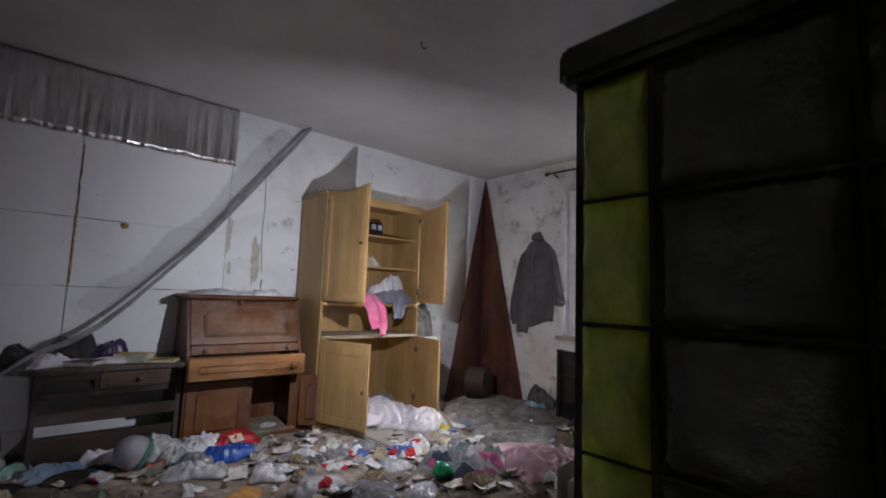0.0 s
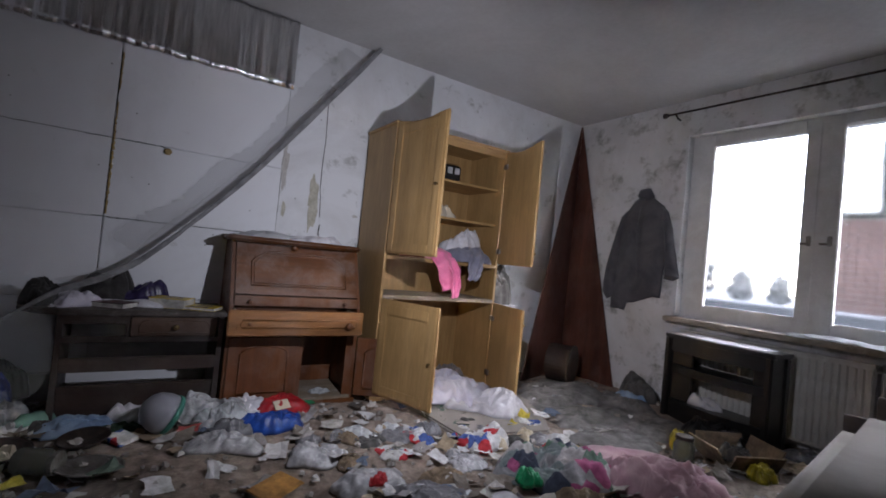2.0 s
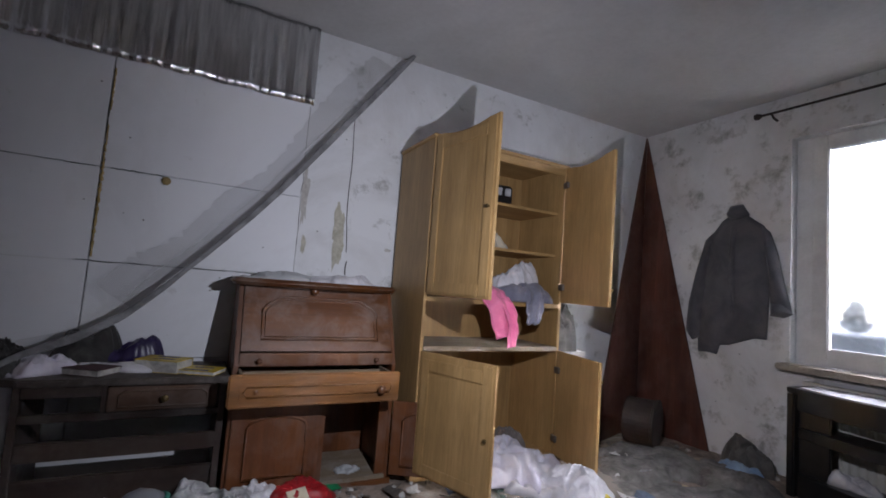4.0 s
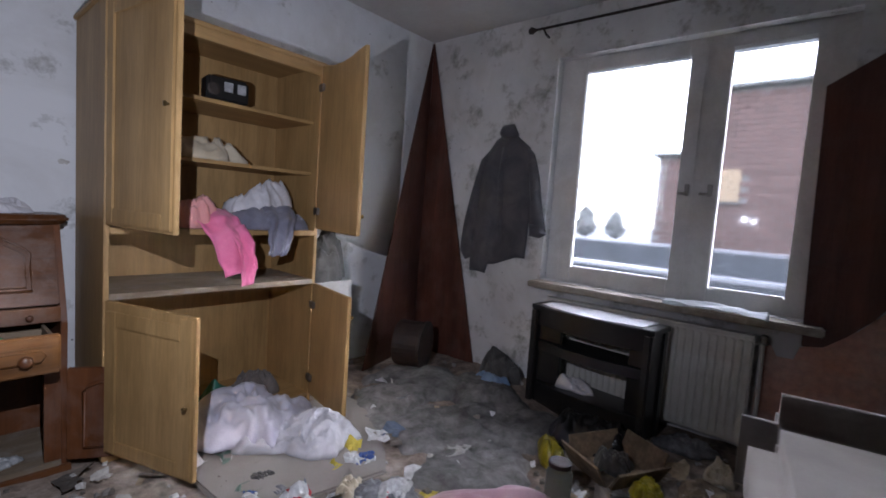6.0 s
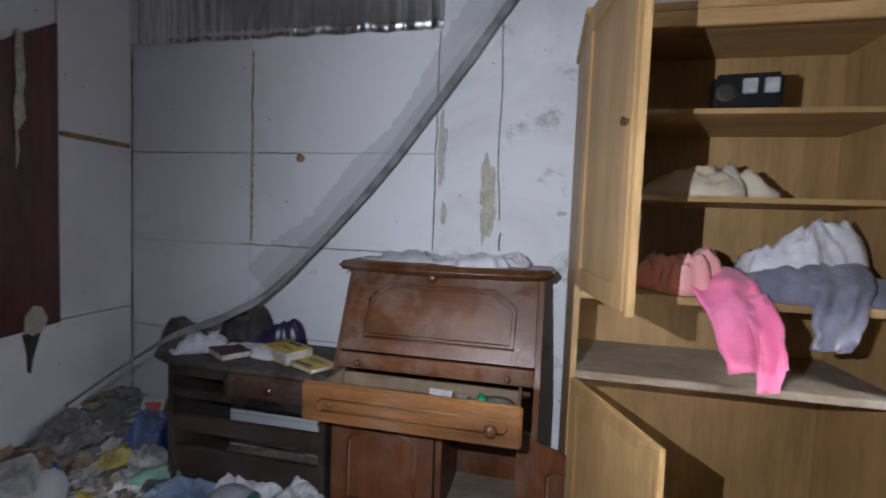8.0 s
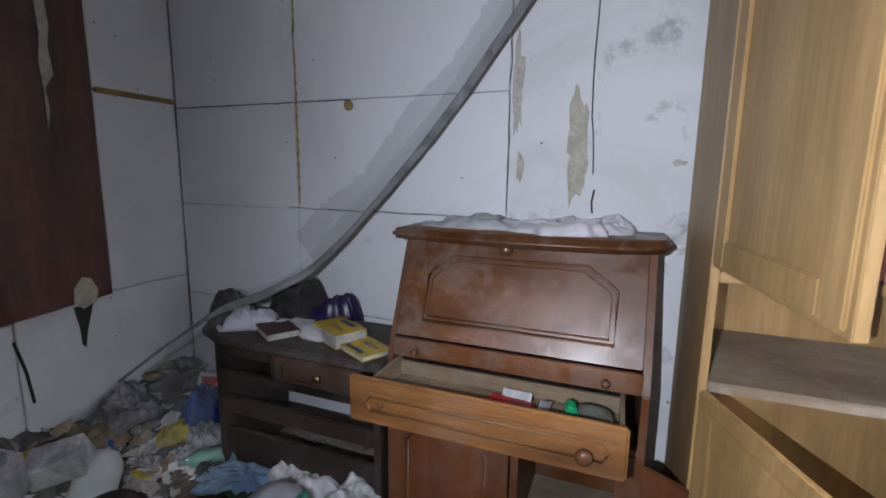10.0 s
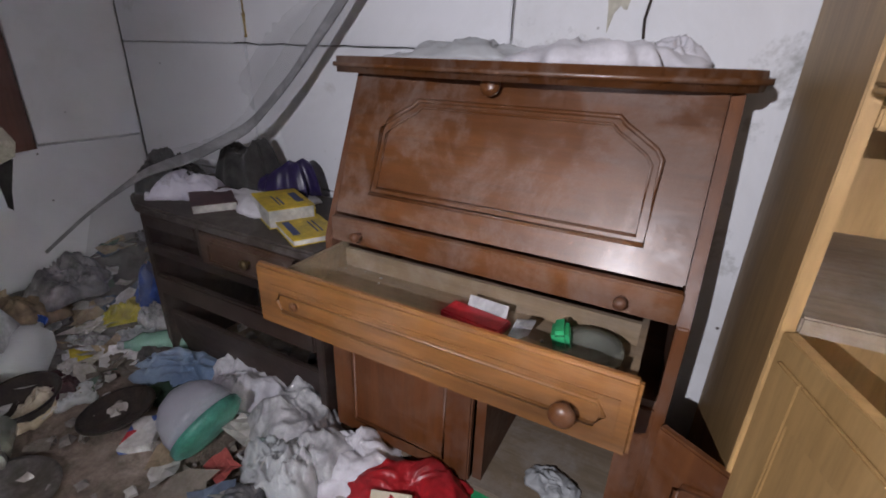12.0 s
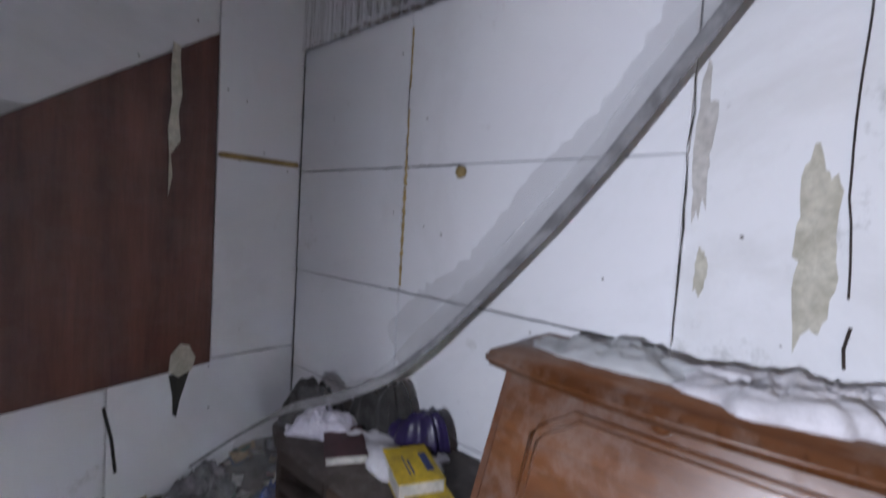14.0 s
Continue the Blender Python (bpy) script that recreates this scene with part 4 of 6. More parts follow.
def scraps(name, mat, count, area, size, seed, label, lift, pieces="paper", dense=None):
    """Loose litter lying on a surface: folded bits or crumbs, past counting."""
    rnd = random.Random(seed)
    verts, faces = [], []
    while count:
        x, y = rnd.uniform(area[0], area[1]), rnd.uniform(area[2], area[3])
        if dense is not None and rnd.random() > dense(x, y):
            continue
        count -= 1
        s = size * rnd.uniform(0.35, 1.25)
        turn = Matrix.Rotation(rnd.uniform(0, 6.28), 3, "Z") @ Matrix.Rotation(rnd.gauss(0, 0.25), 3, "X") @ Matrix.Rotation(rnd.gauss(0, 0.25), 3, "Y")
        z = lift(x, y)
        base = len(verts)
        if pieces == "paper":
            a, k = rnd.uniform(0.5, 1.0), rnd.uniform(0.1, 0.5)
            for j in range(4):
                for i in range(4):
                    u, v = (i / 3 - 0.5) * s * (1 + rnd.uniform(-0.25, 0.25)), (j / 3 - 0.5) * s * a * (1 + rnd.uniform(-0.25, 0.25))
                    h = s * k * (0.45 * rnd.random() + 0.5 * abs(u + v) / s)
                    p = turn @ Vector((u, v, h))
                    verts.append((x + p.x, y + p.y, z + 0.004 + max(p.z, 0)))
            for j in range(3):
                for i in range(3):
                    q = base + 4 * j + i
                    faces.append((q, q + 1, q + 5, q + 4))
        else:
            for sx, sy, sz in ((-1, -1, 0), (1, -1, 0), (1, 1, 0), (-1, 1, 0), (-0.7, -0.8, 1), (0.8, -0.6, 1), (0.7, 0.7, 1), (-0.8, 0.6, 1)):
                p = turn @ Vector((sx * s * rnd.uniform(0.3, 0.6), sy * s * rnd.uniform(0.3, 0.6), sz * s * rnd.uniform(0.3, 0.7)))
                verts.append((x + p.x, y + p.y, z - 0.002 + max(p.z, -0.004)))
            for f in ((0, 3, 2, 1), (4, 5, 6, 7), (0, 1, 5, 4), (1, 2, 6, 5), (2, 3, 7, 6), (3, 0, 4, 7)):
                faces.append(tuple(base + i for i in f))
    me = bpy.data.meshes.new(name)
    me.from_pydata(verts, [], faces)
    me.materials.append(mat)
    return tagged(new(name, me), label, "litter", kind="stuff")


def rag(name, mat, label, category, *a, group="", **k):
    return solo(name, heap(*a, **k), mat, label, category, group, smooth=True)


# ---- wall details ----
seam = thing("mounting_foam_seam", (1.668, YA, 1.15), "yellowed mounting foam squeezed out of a board joint", "foam strip")
for k in range(13):
    z = 1.15 + 0.074 * k
    if noise.noise(Vector((z * 3, 1, 1))) > -0.25:
        pts = [(1.668 + 0.006 * noise.noise(Vector((z * 20 + i, 0, 0))), YA - 0.022, z + 0.0125 * i) for i in range(7)]
        part("foam_bead", tube(bmesh.new(), pts, [0.004 + 0.010 * abs(noise.noise(Vector((z * 11 + i * 0.5, 2, 2)))) for i in range(7)], 7), FOAM, seam, smooth=True)
solo("mounting_foam_strip", box(XC + 0.012, XC + 0.03, 4.59, 4.965, 1.618, 1.643, 0.006), FOAM, "brown mounting foam in a horizontal board joint", "foam strip")
def seam_crack(pts, r, seed):
    out = []
    for i in range(25):
        q = i / 24 * (len(pts) - 1)
        k = min(int(q), len(pts) - 2)
        p = Vector(pts[k]).lerp(Vector(pts[k + 1]), q - k)
        out.append(p + Vector((0.008 * noise.noise(Vector((i * 0.45, seed, 0))), 0, 0.006 * noise.noise(Vector((i * 0.45, seed, 5))))))
    solo("board_crack", tube(bmesh.new(), out, [r * (0.5 + abs(noise.noise(Vector((i * 0.6, seed, 9)))) * 1.6) for i in range(25)], 6), GROUT, "dark uneven crack between two white boards", "crack", "board cracks", "structure")


seam_crack([(1.668, YA - 0.022, 1.61), (1.662, YA - 0.022, 1.9), (1.668, YA - 0.022, 2.16)], 0.003, 1)
seam_crack([(1.70, YA - 0.022, 1.602), (1.93, YA - 0.022, 1.60)], 0.0025, 2)
seam_crack([(1.60, YA - 0.022, 1.131), (2.6, YA - 0.022, 1.127)], 0.0018, 3)
seam_crack([(0.93, YA - 0.022, 1.604), (1.64, YA - 0.022, 1.60)], 0.0018, 4)
seam_crack([(0.925, YA - 0.022, 0.3), (0.925, YA - 0.022, 1.2), (0.925, YA - 0.022, 2.1)], 0.003, 5)
seam_crack([(2.638, YA - 0.020, 1.15), (2.636, YA - 0.020, 1.7), (2.64, YA - 0.022, 2.16)], 0.0018, 6)
solo("wall_hook", lathe([(0.004, 0), (0.02, 0.004), (0.022, 0.012), (0.010, 0.018)], 12, pose(1.945, YA - 0.022, 1.575, 90)), FOAM, "small yellowed wall hook", "hook", smooth=True)
bm = tube(bmesh.new(), [(2.93 + 0.012 * noise.noise(Vector((z * 4, 0, 9))) + (0.05 if z < 1.5 else 0.01) * (1.6 - min(z, 1.6)), YA - 0.003, z) for z in [1.30 + 0.05 * k for k in range(19)]], 0.0025, 6)
solo("loose_cable", bm, IRON, "thin dark cable hanging down the plaster", "cable")
solo("loose_cable", tube(bmesh.new(), [(2.952, YA - 0.004, 1.16), (2.948, YA - 0.006, 1.2), (2.955, YA - 0.004, 1.245)], 0.0035, 6), IRON, "short stub of dark cable on the wall", "cable")


def blotch(name, cx, cz, rx, rz_, seed, mat, label, y):
    bm = bmesh.new()
    n = 40
    ring = []
    for k in range(n):
        a = 2 * math.pi * k / n
        e = 1 + 0.5 * noise.noise(Vector((math.cos(a) * 1.6, math.sin(a) * 1.6, seed))) + 0.35 * noise.noise(Vector((math.cos(a) * 5, math.sin(a) * 5, seed + 3)))
        ring.append((cx + rx * e * math.cos(a), cz + rz_ * e * math.sin(a)))
    f = [bm.verts.new((x, y, z)) for x, z in ring]
    g = [bm.verts.new((x, YA, z)) for x, z in ring]
    bm.faces.new(f)
    for k in range(n):
        j = (k + 1) % n
        bm.faces.new((f[j], f[k], g[k], g[j]))
    return tagged(new(name, finish(name, bm, mat)), label, "wall stain", kind="structure")


BARE = dirty("bare_plaster_patch", (0.59, 0.58, 0.56), (0.46, 0.44, 0.41), 0.95, 14, 60, 0.5)
MOULD = dirty("yellow_damp_patch", (0.64, 0.62, 0.53), (0.44, 0.42, 0.34), 0.95, 16, 60, 0.5)
blotch("wall_patch", 2.662, 1.62, 0.019, 0.16, 2, BARE, "grey patch where paint has flaked off", YA - 0.003)
blotch("wall_patch", 2.68, 1.32, 0.014, 0.05, 5, MOULD, "yellowish damp patch on the plaster", YA - 0.003)
blotch("wall_patch", 2.885, 1.40, 0.042, 0.18, 8, MOULD, "yellowish damp patch with flaked paint", YA - 0.003)
blotch("wall_patch", 3.22, 1.34, 0.02, 0.012, 9, BARE, "small dark chip in the plaster", YA - 0.003)
solo("torn_paper_strip", prism([(4.398, 1.44), (4.412, 1.52), (4.404, 1.60), (4.438, 1.66), (4.428, 1.76), (4.440, 1.84), (4.430, 1.98), (4.432, 2.02), (4.405, 2.03), (4.398, 1.92), (4.404, 1.80), (4.392, 1.70), (4.398, 1.60)], 0.003, Matrix(((0, 1, 0, XC + 0.037), (1, 0, 0, 0), (0, 0, 1, 0), (0, 0, 0, 1)))), MOULD, "torn pale paper strip on the veneer", "paper strip")
solo("torn_paper_strip", prism([(4.415, 0.735), (4.45, 0.705), (4.50, 0.725), (4.515, 0.775), (4.49, 0.83), (4.455, 0.842), (4.42, 0.80)], 0.003, Matrix(((0, 1, 0, XC + 0.04), (1, 0, 0, 0), (0, 0, 1, 0), (0, 0, 0, 1)))), MOULD, "pale torn wallpaper tag at the sheet's edge", "paper strip")
solo("soot_streak", prism([(4.438, 0.545), (4.452, 0.53), (4.464, 0.60), (4.498, 0.715), (4.42, 0.715), (4.436, 0.62)], 0.002, Matrix(((0, 1, 0, XC + 0.0235), (1, 0, 0, 0), (0, 0, 1, 0), (0, 0, 0, 1)))), GROUT, "dark run of soot down the white board", "stain", kind="structure")
for y0, z0, y1, z1 in ((4.205, 0.635, 4.245, 0.37),):
    solo("board_crack", tube(bmesh.new(), [(XC + 0.022, y0, z0), (XC + 0.024, (y0 + y1) / 2 + 0.006, (z0 + z1) / 2), (XC + 0.022, y1, z1)], 0.006, 6), GROUT, "dark crack between two white boards", "crack", kind="structure")

# rolled netting slung across the wall
net = thing("rolled_netting", (2.2, 4.85, 1.5), "grey netting rolled into a rope, slung down the wall", "netting")
line = [Vector(p) for p in ((3.27, 4.93, 2.657), (3.12, 4.885, 2.45), (2.938, 4.905, 2.20), (2.720, 4.90, 1.90), (2.502, 4.895, 1.60), (2.338, 4.885, 1.40), (2.160, 4.865, 1.20), (2.015, 4.84, 1.04), (1.85, 4.80, 0.88), (1.70, 4.70, 0.79), (1.52, 4.62, 0.72), (1.34, 4.52, 0.58), (1.15, 4.44, 0.42))]


def along(q):
    i = min(int(q), len(line) - 2)
    return line[i].lerp(line[i + 1], q - i)


fine = []
for k in range(129):
    fine.append(along(k / 128 * (len(line) - 1)))
for _ in range(6):
    fine = [fine[0]] + [(a + 2 * b + c) / 4 for a, b, c in zip(fine, fine[1:], fine[2:])] + [fine[-1]]
roll = bmesh.new()
rings_ = []
for k, p in enumerate(fine):
    d = (fine[min(k + 1, 128)] - fine[max(k - 1, 0)]).normalized()
    u = d.cross(Vector((0, 1, 0))).normalized()
    ring = []
    for i in range(20):
        a = 2 * math.pi * i / 20
        r = 0.0115 + 0.0035 * math.sin(2 * a + k * 0.07) + 0.003 * noise.noise(Vector((math.cos(a) * 1.5, math.sin(a) * 1.5, k * 0.14))) + 0.004 * k / 128
        r *= 1.0 if k < 96 else max(0.3, 1 - (k - 96) / 26)
        ring.append(roll.verts.new(p + u * (r * math.cos(a) * 1.15) + Vector((0, -0.012 - r * math.sin(a) * 0.55, 0))))
    rings_.append(ring)
for a, b in zip(rings_, rings_[1:]):
    for i in range(20):
        roll.faces.new((a[i], a[(i + 1) % 20], b[(i + 1) % 20], b[i]))
roll.faces.new(rings_[0]), roll.faces.new(rings_[-1][::-1])
part("roll", roll, NETC, net, smooth=True)


def gauze(name, base, drop, seed, rows, label, floor=None):
    """A sheer sheet hanging off a line of points, with soft folds and a frayed free edge."""
    bm = bmesh.new()
    grid_ = []
    for k, p in enumerate(base):
        w = 0.75 + 0.5 * noise.noise(Vector((k * 0.05, seed, 0))) + 0.12 * noise.noise(Vector((k * 0.9, seed, 4)))
        col = []
        for j in range(rows + 1):
            q = j / rows
            v = p + Vector(drop) * q * w
            v.y += 0.014 * noise.noise(Vector((k * 0.10, q * 5, seed))) - 0.012
            if v.y > YA - 0.034:
                v.y = YA - 0.034
            if floor is not None:
                v.z = max(v.z, floor)
            col.append(bm.verts.new(v))
        grid_.append(col)
    for a, b in zip(grid_, grid_[1:]):
        for j in range(rows):
            bm.faces.new((a[j], b[j], b[j + 1], a[j + 1]))
    part(name, bm, SHEER, net, label, smooth=True)


gauze("sheer_edge", fine[8:84], (-0.21, 0.10, 0.12), 3, 10, "sheer torn net beside the roll")
gauze("sheer_edge", fine[20:104], (-0.085, 0.02, 0.045), 8, 6, "sheer torn net beside the roll")
gauze("sheer_edge", fine[100:118], (-0.14, -0.16, -0.66), 5, 14, "sheer net trailing down to the floor", GZ + 0.02)

solo("ceiling_hook", tube(bmesh.new(), [(3.10, 3.065, 2.662), (3.10, 3.065, 2.64), (3.108, 3.065, 2.625), (3.125, 3.06, 2.624), (3.135, 3.06, 2.636)], 0.004, 8), IRON, "small dark lamp hook in the ceiling", "hook", smooth=True)

# ---- coat on the wall ----
coat = thing("coat", (5.62, 4.15, 1.9), "charcoal wool coat hanging from a wall hook", "coat")


def garment(outline, depth, bulge, seed, x=XW - 0.01):
    """A flat garment outline (y, z) made into a soft, folded body standing off the wall."""
    n = len(outline)
    cy, cz = sum(p[0] for p in outline) / n, sum(p[1] for p in outline) / n
    bm = bmesh.new()
    rings = []
    for q in (1.0, 0.93, 0.8, 0.62, 0.42, 0.2):
        rings.append([bm.verts.new((x - depth * 0.25 - bulge * (1 - q ** 2.2) * (0.75 + 0.5 * noise.noise(Vector(((cy + (y - cy) * q) * 9, (cz + (z - cz) * q) * 1.6, seed)))), cy + (y - cy) * q, cz + (z - cz) * q)) for y, z in outline])
    back = [bm.verts.new((x, y, z)) for y, z in outline]
    for a, b in zip([back] + rings, rings):
        for k in range(n):
            j = (k + 1) % n
            bm.faces.new((a[k], a[j], b[j], b[k]))
    bm.faces.new(rings[-1]), bm.faces.new(back[::-1])
    return bm


part("body", garment([(4.18, 1.86), (4.12, 1.86), (4.05, 1.80), (3.97, 1.74), (3.93, 1.55), (3.93, 1.25), (3.945, 0.93), (4.02, 0.93), (4.10, 0.90), (4.20, 0.86), (4.27, 0.85), (4.29, 0.775), (4.36, 0.785), (4.44, 0.78), (4.45, 0.95), (4.42, 1.25), (4.40, 1.55), (4.36, 1.68), (4.27, 1.80)], 0.02, 0.075, 3), COAT, coat, smooth=True)
part("sleeve", garment([(3.99, 1.75), (3.93, 1.69), (3.88, 1.54), (3.84, 1.34), (3.79, 1.14), (3.84, 1.11), (3.92, 1.11), (3.93, 1.34), (3.96, 1.55)], 0.02, 0.065, 5), COAT, coat, smooth=True)
part("cuff", garment([(3.835, 1.21), (3.785, 1.12), (3.84, 1.09), (3.925, 1.10), (3.925, 1.20)], 0.02, 0.075, 6), COAT, coat)
part("sleeve", garment([(4.33, 1.72), (4.40, 1.66), (4.47, 1.42), (4.53, 1.15), (4.545, 0.93), (4.49, 0.86), (4.42, 0.90), (4.40, 1.2), (4.37, 1.5)], 0.02, 0.085, 7), COAT, coat, smooth=True)
part("collar", garment([(4.20, 1.915), (4.12, 1.915), (4.07, 1.83), (4.13, 1.80), (4.20, 1.80), (4.24, 1.84)], 0.02, 0.10, 8), COAT, coat, smooth=True)
part("front_edge", garment([(4.20, 1.80), (4.15, 1.80), (4.13, 1.3), (4.12, 0.93), (4.17, 0.92), (4.19, 1.4)], 0.02, 0.088, 9), COAT, coat, smooth=True)

# ---- in and round the cupboard ----
radio = thing("small_radio", (3.78, 4.62, 1.69), "small black radio with two pale dials on the top shelf", "radio")
RM = pose(3.79, 4.62, 1.692, 0, 0, -6)
part("body", box(-0.10, 0.10, -0.05, 0.05, 0, 0.12, 0.012, m=RM), BLACK, radio)
for x in (0.0, 0.062):
    part("dial", box(x - 0.022, x + 0.022, -0.055, -0.049, 0.05, 0.10, 0.003, m=RM), WHITEP, radio, "pale square dial")
part("speaker", lathe([(0.03, 0), (0.03, 0.006), (0.02, 0.008)], 14, RM @ pose(-0.07, -0.05, 0.055, 90)), IRON, radio)
rag("folded_cloth", CREAMC, "crumpled cream cloth lying on the shelf", "cloth", 3.70, 4.66, 1.404, 0.19, 0.10, 0.14, 11)
rag("folded_cloth", WHITEC, "white shirt crumpled on the pile of clothes", "clothes", 4.00, 4.64, 1.14, 0.17, 0.12, 0.24, 12)
swe = thing("sweater", (4.02, 4.60, 1.074), "blue-grey sweater spilling over the shelf edge", "clothes")
part("body", heap(4.02, 4.60, 1.074, 0.23, 0.14, 0.20, 13, rough=0.4, freq=2.4), GREYC, swe, smooth=True)
part("sleeve", drape([(4.06, 4.56, 1.20), (4.04, 4.455, 1.13), (4.02, 4.44, 1.02), (4.01, 4.445, 0.94)], (0.20, 0, 0), 2, 14, taper=0.5), GREYC, swe, "sleeve hanging over the shelf edge", smooth=True)
rag("salmon_blouse", SALMON, "salmon-pink blouse bunched on the shelf", "clothes", 3.64, 4.60, 1.074, 0.15, 0.11, 0.20, 15, rough=0.5)
shirt = thing("pink_shirt", (3.76, 4.45, 1.07), "bright pink shirt hanging out of the cupboard", "clothes")
part("body", drape([(3.70, 4.60, 1.16), (3.72, 4.50, 1.12), (3.75, 4.445, 1.06), (3.79, 4.43, 0.95), (3.82, 4.432, 0.86)], (0.21, 0.02, 0.03), 1.5, 16, amp=0.014, taper=0.75), PINK, shirt, smooth=True)
part("sleeve", drape([(3.79, 4.47, 1.09), (3.83, 4.425, 1.0), (3.845, 4.42, 0.90), (3.85, 4.425, 0.80)], (0.10, 0.015, 0.02), 1.2, 26, amp=0.010, taper=0.7), PINK, shirt, smooth=True)
rag("plastic_bowl", TEAL, "teal plastic pot in the cupboard bottom", "pot", 3.83, 4.72, 0.122, 0.085, 0.085, 0.14, 17, rough=0.1)
rag("brown_rag", BROWNUP, "dark brown rag in the cupboard bottom", "cloth", 4.05, 4.70, 0.122, 0.13, 0.11, 0.15, 18, rough=0.6)
rag("bed_sheet", LILACC, "white and lilac bed sheet spilling out of the cupboard", "bed sheet", 3.88, 4.38, 0.10, 0.27, 0.34, 0.19, 19, rz=-20, rough=0.42, freq=4.5, rings=24, spokes=64)
rag("bed_sheet", WHITEC, "white sheet trailing on to the floor", "bed sheet", 3.98, 4.10, 0.075, 0.27, 0.17, 0.16, 20, rz=-35, rough=0.5, freq=4.5, rings=20, spokes=56)
slab = [(3.50, 3.74), (4.10, 3.62), (4.22, 3.76), (4.48, 4.22), (4.46, 4.46), (3.46, 4.46)]
solo("foam_slab", prism(slab, 0.05, Matrix(((1, 0, 0, 0), (0, 0, 1, 0), (0, 1, 0, GZ - 0.02), (0, 0, 0, 1))), 0.01), BEIGE, "flat beige foam slab lying before the cupboard", "foam slab")
tbl = thing("white_box_shelf", (4.52, 4.75, GZ), "low white shelf box standing behind the cupboard door", "shelf")
part("top", box(4.31, 4.64, 4.60, 4.95, 0.72, 0.745, 0.003), WHITE, tbl)
part("side_panel", box(4.312, 4.33, 4.61, 4.94, GZ - 0.03, 0.72), WHITE, tbl)
part("side_panel", box(4.62, 4.638, 4.61, 4.94, GZ - 0.03, 0.72), WHITE, tbl)
part("front_panel", box(4.33, 4.62, 4.612, 4.63, GZ - 0.03, 0.72), WHITE, tbl)
rag("grey_trousers", DARKC, "folded dark grey trousers on the white shelf", "clothes", 4.48, 4.74, 0.745, 0.16, 0.13, 0.34, 21, power=4, rough=0.25)
drum = thing("round_drum", (5.1, 4.55, GZ), "dark brown round drum lying on its side in the corner", "drum")
DM = pose(5.17, 4.53, 0.245, 90, 0, 24)
part("shell", lathe([(0.165, -0.10), (0.168, -0.09), (0.165, 0.0), (0.168, 0.09), (0.168, 0.10)], 32, DM), RUSTY, drum, smooth=False)
part("lid", lathe([(0.158, 0.095), (0.158, 0.108), (0.12, 0.113), (0.02, 0.116)], 32, DM), RUSTY, drum, "dull brown round lid")
part("rim", lathe([(0.165, 0.09), (0.176, 0.095), (0.176, 0.112), (0.160, 0.114)], 32, DM), IRON, drum)
rag("stuffed_bag", DARKC, "dark grey bag slumped against the wall", "bag", 5.53, 3.98, GZ, 0.12, 0.17, 0.30, 22, power=3, rough=0.2)
rag("blue_rag", BLUEC, "blue rag on the floor by the wall", "cloth", 5.42, 3.95, GZ, 0.10, 0.13, 0.12, 23)
for i, (x, y, rx, ry, h, rz) in enumerate(((4.90, 4.25, 0.50, 0.34, 0.13, 10), (5.2, 3.95, 0.36, 0.28, 0.11, 40), (4.66, 3.80, 0.44, 0.34, 0.10, -20), (5.0, 3.58, 0.40, 0.30, 0.08, 60), (4.45, 3.42, 0.34, 0.26, 0.07, 15))):
    tagged(rag("ash_heap", ASH, "low heap of grey dust, ash and rags", "rubbish heap", x, y, GZ - 0.015, rx, ry, h, 30 + i, rz=rz, rough=0.42, freq=2.6, rings=24, spokes=64), kind="stuff")

# ---- by the window ----
rag("paper_roll", WHITEC, "crumpled white paper roll on the stand's shelf", "paper", 5.43, 3.37, 0.19, 0.06, 0.12, 0.11, 41, rough=0.2)
TRAY = bow(2.99, 3.64, 5.55, 5.33, 0.065, 0.6852, 0.694)
bmesh.ops.transform(TRAY, matrix=STM, verts=TRAY.verts)
solo("tray", TRAY, PEWTER, "silvery tray lying on the black stand", "tray")
rag("black_bag", BLACK, "black plastic bag on the floor by the stand", "bag", 5.14, 3.12, GZ, 0.16, 0.22, 0.15, 42, rough=0.6)
rag("yellow_bag", YELLOWP, "crumpled yellow plastic bag on the floor", "bag", 4.80, 3.18, GZ, 0.06, 0.17, 0.10, 43, rz=-50, rough=0.6)
cb = thing("cardboard_box", (4.95, 2.9, GZ), "flattened open brown cardboard box", "box")
CM = pose(4.93, 2.92, GZ, 0, 0, -28)
part("base", box(-0.15, 0.15, -0.13, 0.13, 0.0, 0.008, m=CM), CARD, cb)
for sx, rx in ((-1, 25), (1, -18)):
    part("flap", box(-0.005, 0.005, -0.13, 0.13, 0, 0.13, m=CM @ pose(0.15 * sx, 0, 0.004, 0, -rx * 1.2, 0)), CARD, cb)
for sy, rx in ((-1, 30), (1, -14)):
    part("flap", box(-0.15, 0.15, -0.005, 0.005, 0, 0.12, m=CM @ pose(0, 0.13 * sy, 0.004, rx, 0, 0)), CARD, cb)
rag("dark_rag", DARKC, "black rag inside the cardboard box", "cloth", 4.95, 2.93, GZ + 0.01, 0.10, 0.09, 0.10, 44, rough=0.7)
rag("yellow_wrapper", YELLOWP, "pale yellow wrapper by the cardboard box", "wrapper", 4.82, 2.74, GZ, 0.08, 0.06, 0.09, 45, rough=0.6)
rag("brown_paper", CARD, "crumpled brown paper on the floor", "paper", 4.97, 2.54, GZ, 0.16, 0.12, 0.07, 46, rough=0.6)
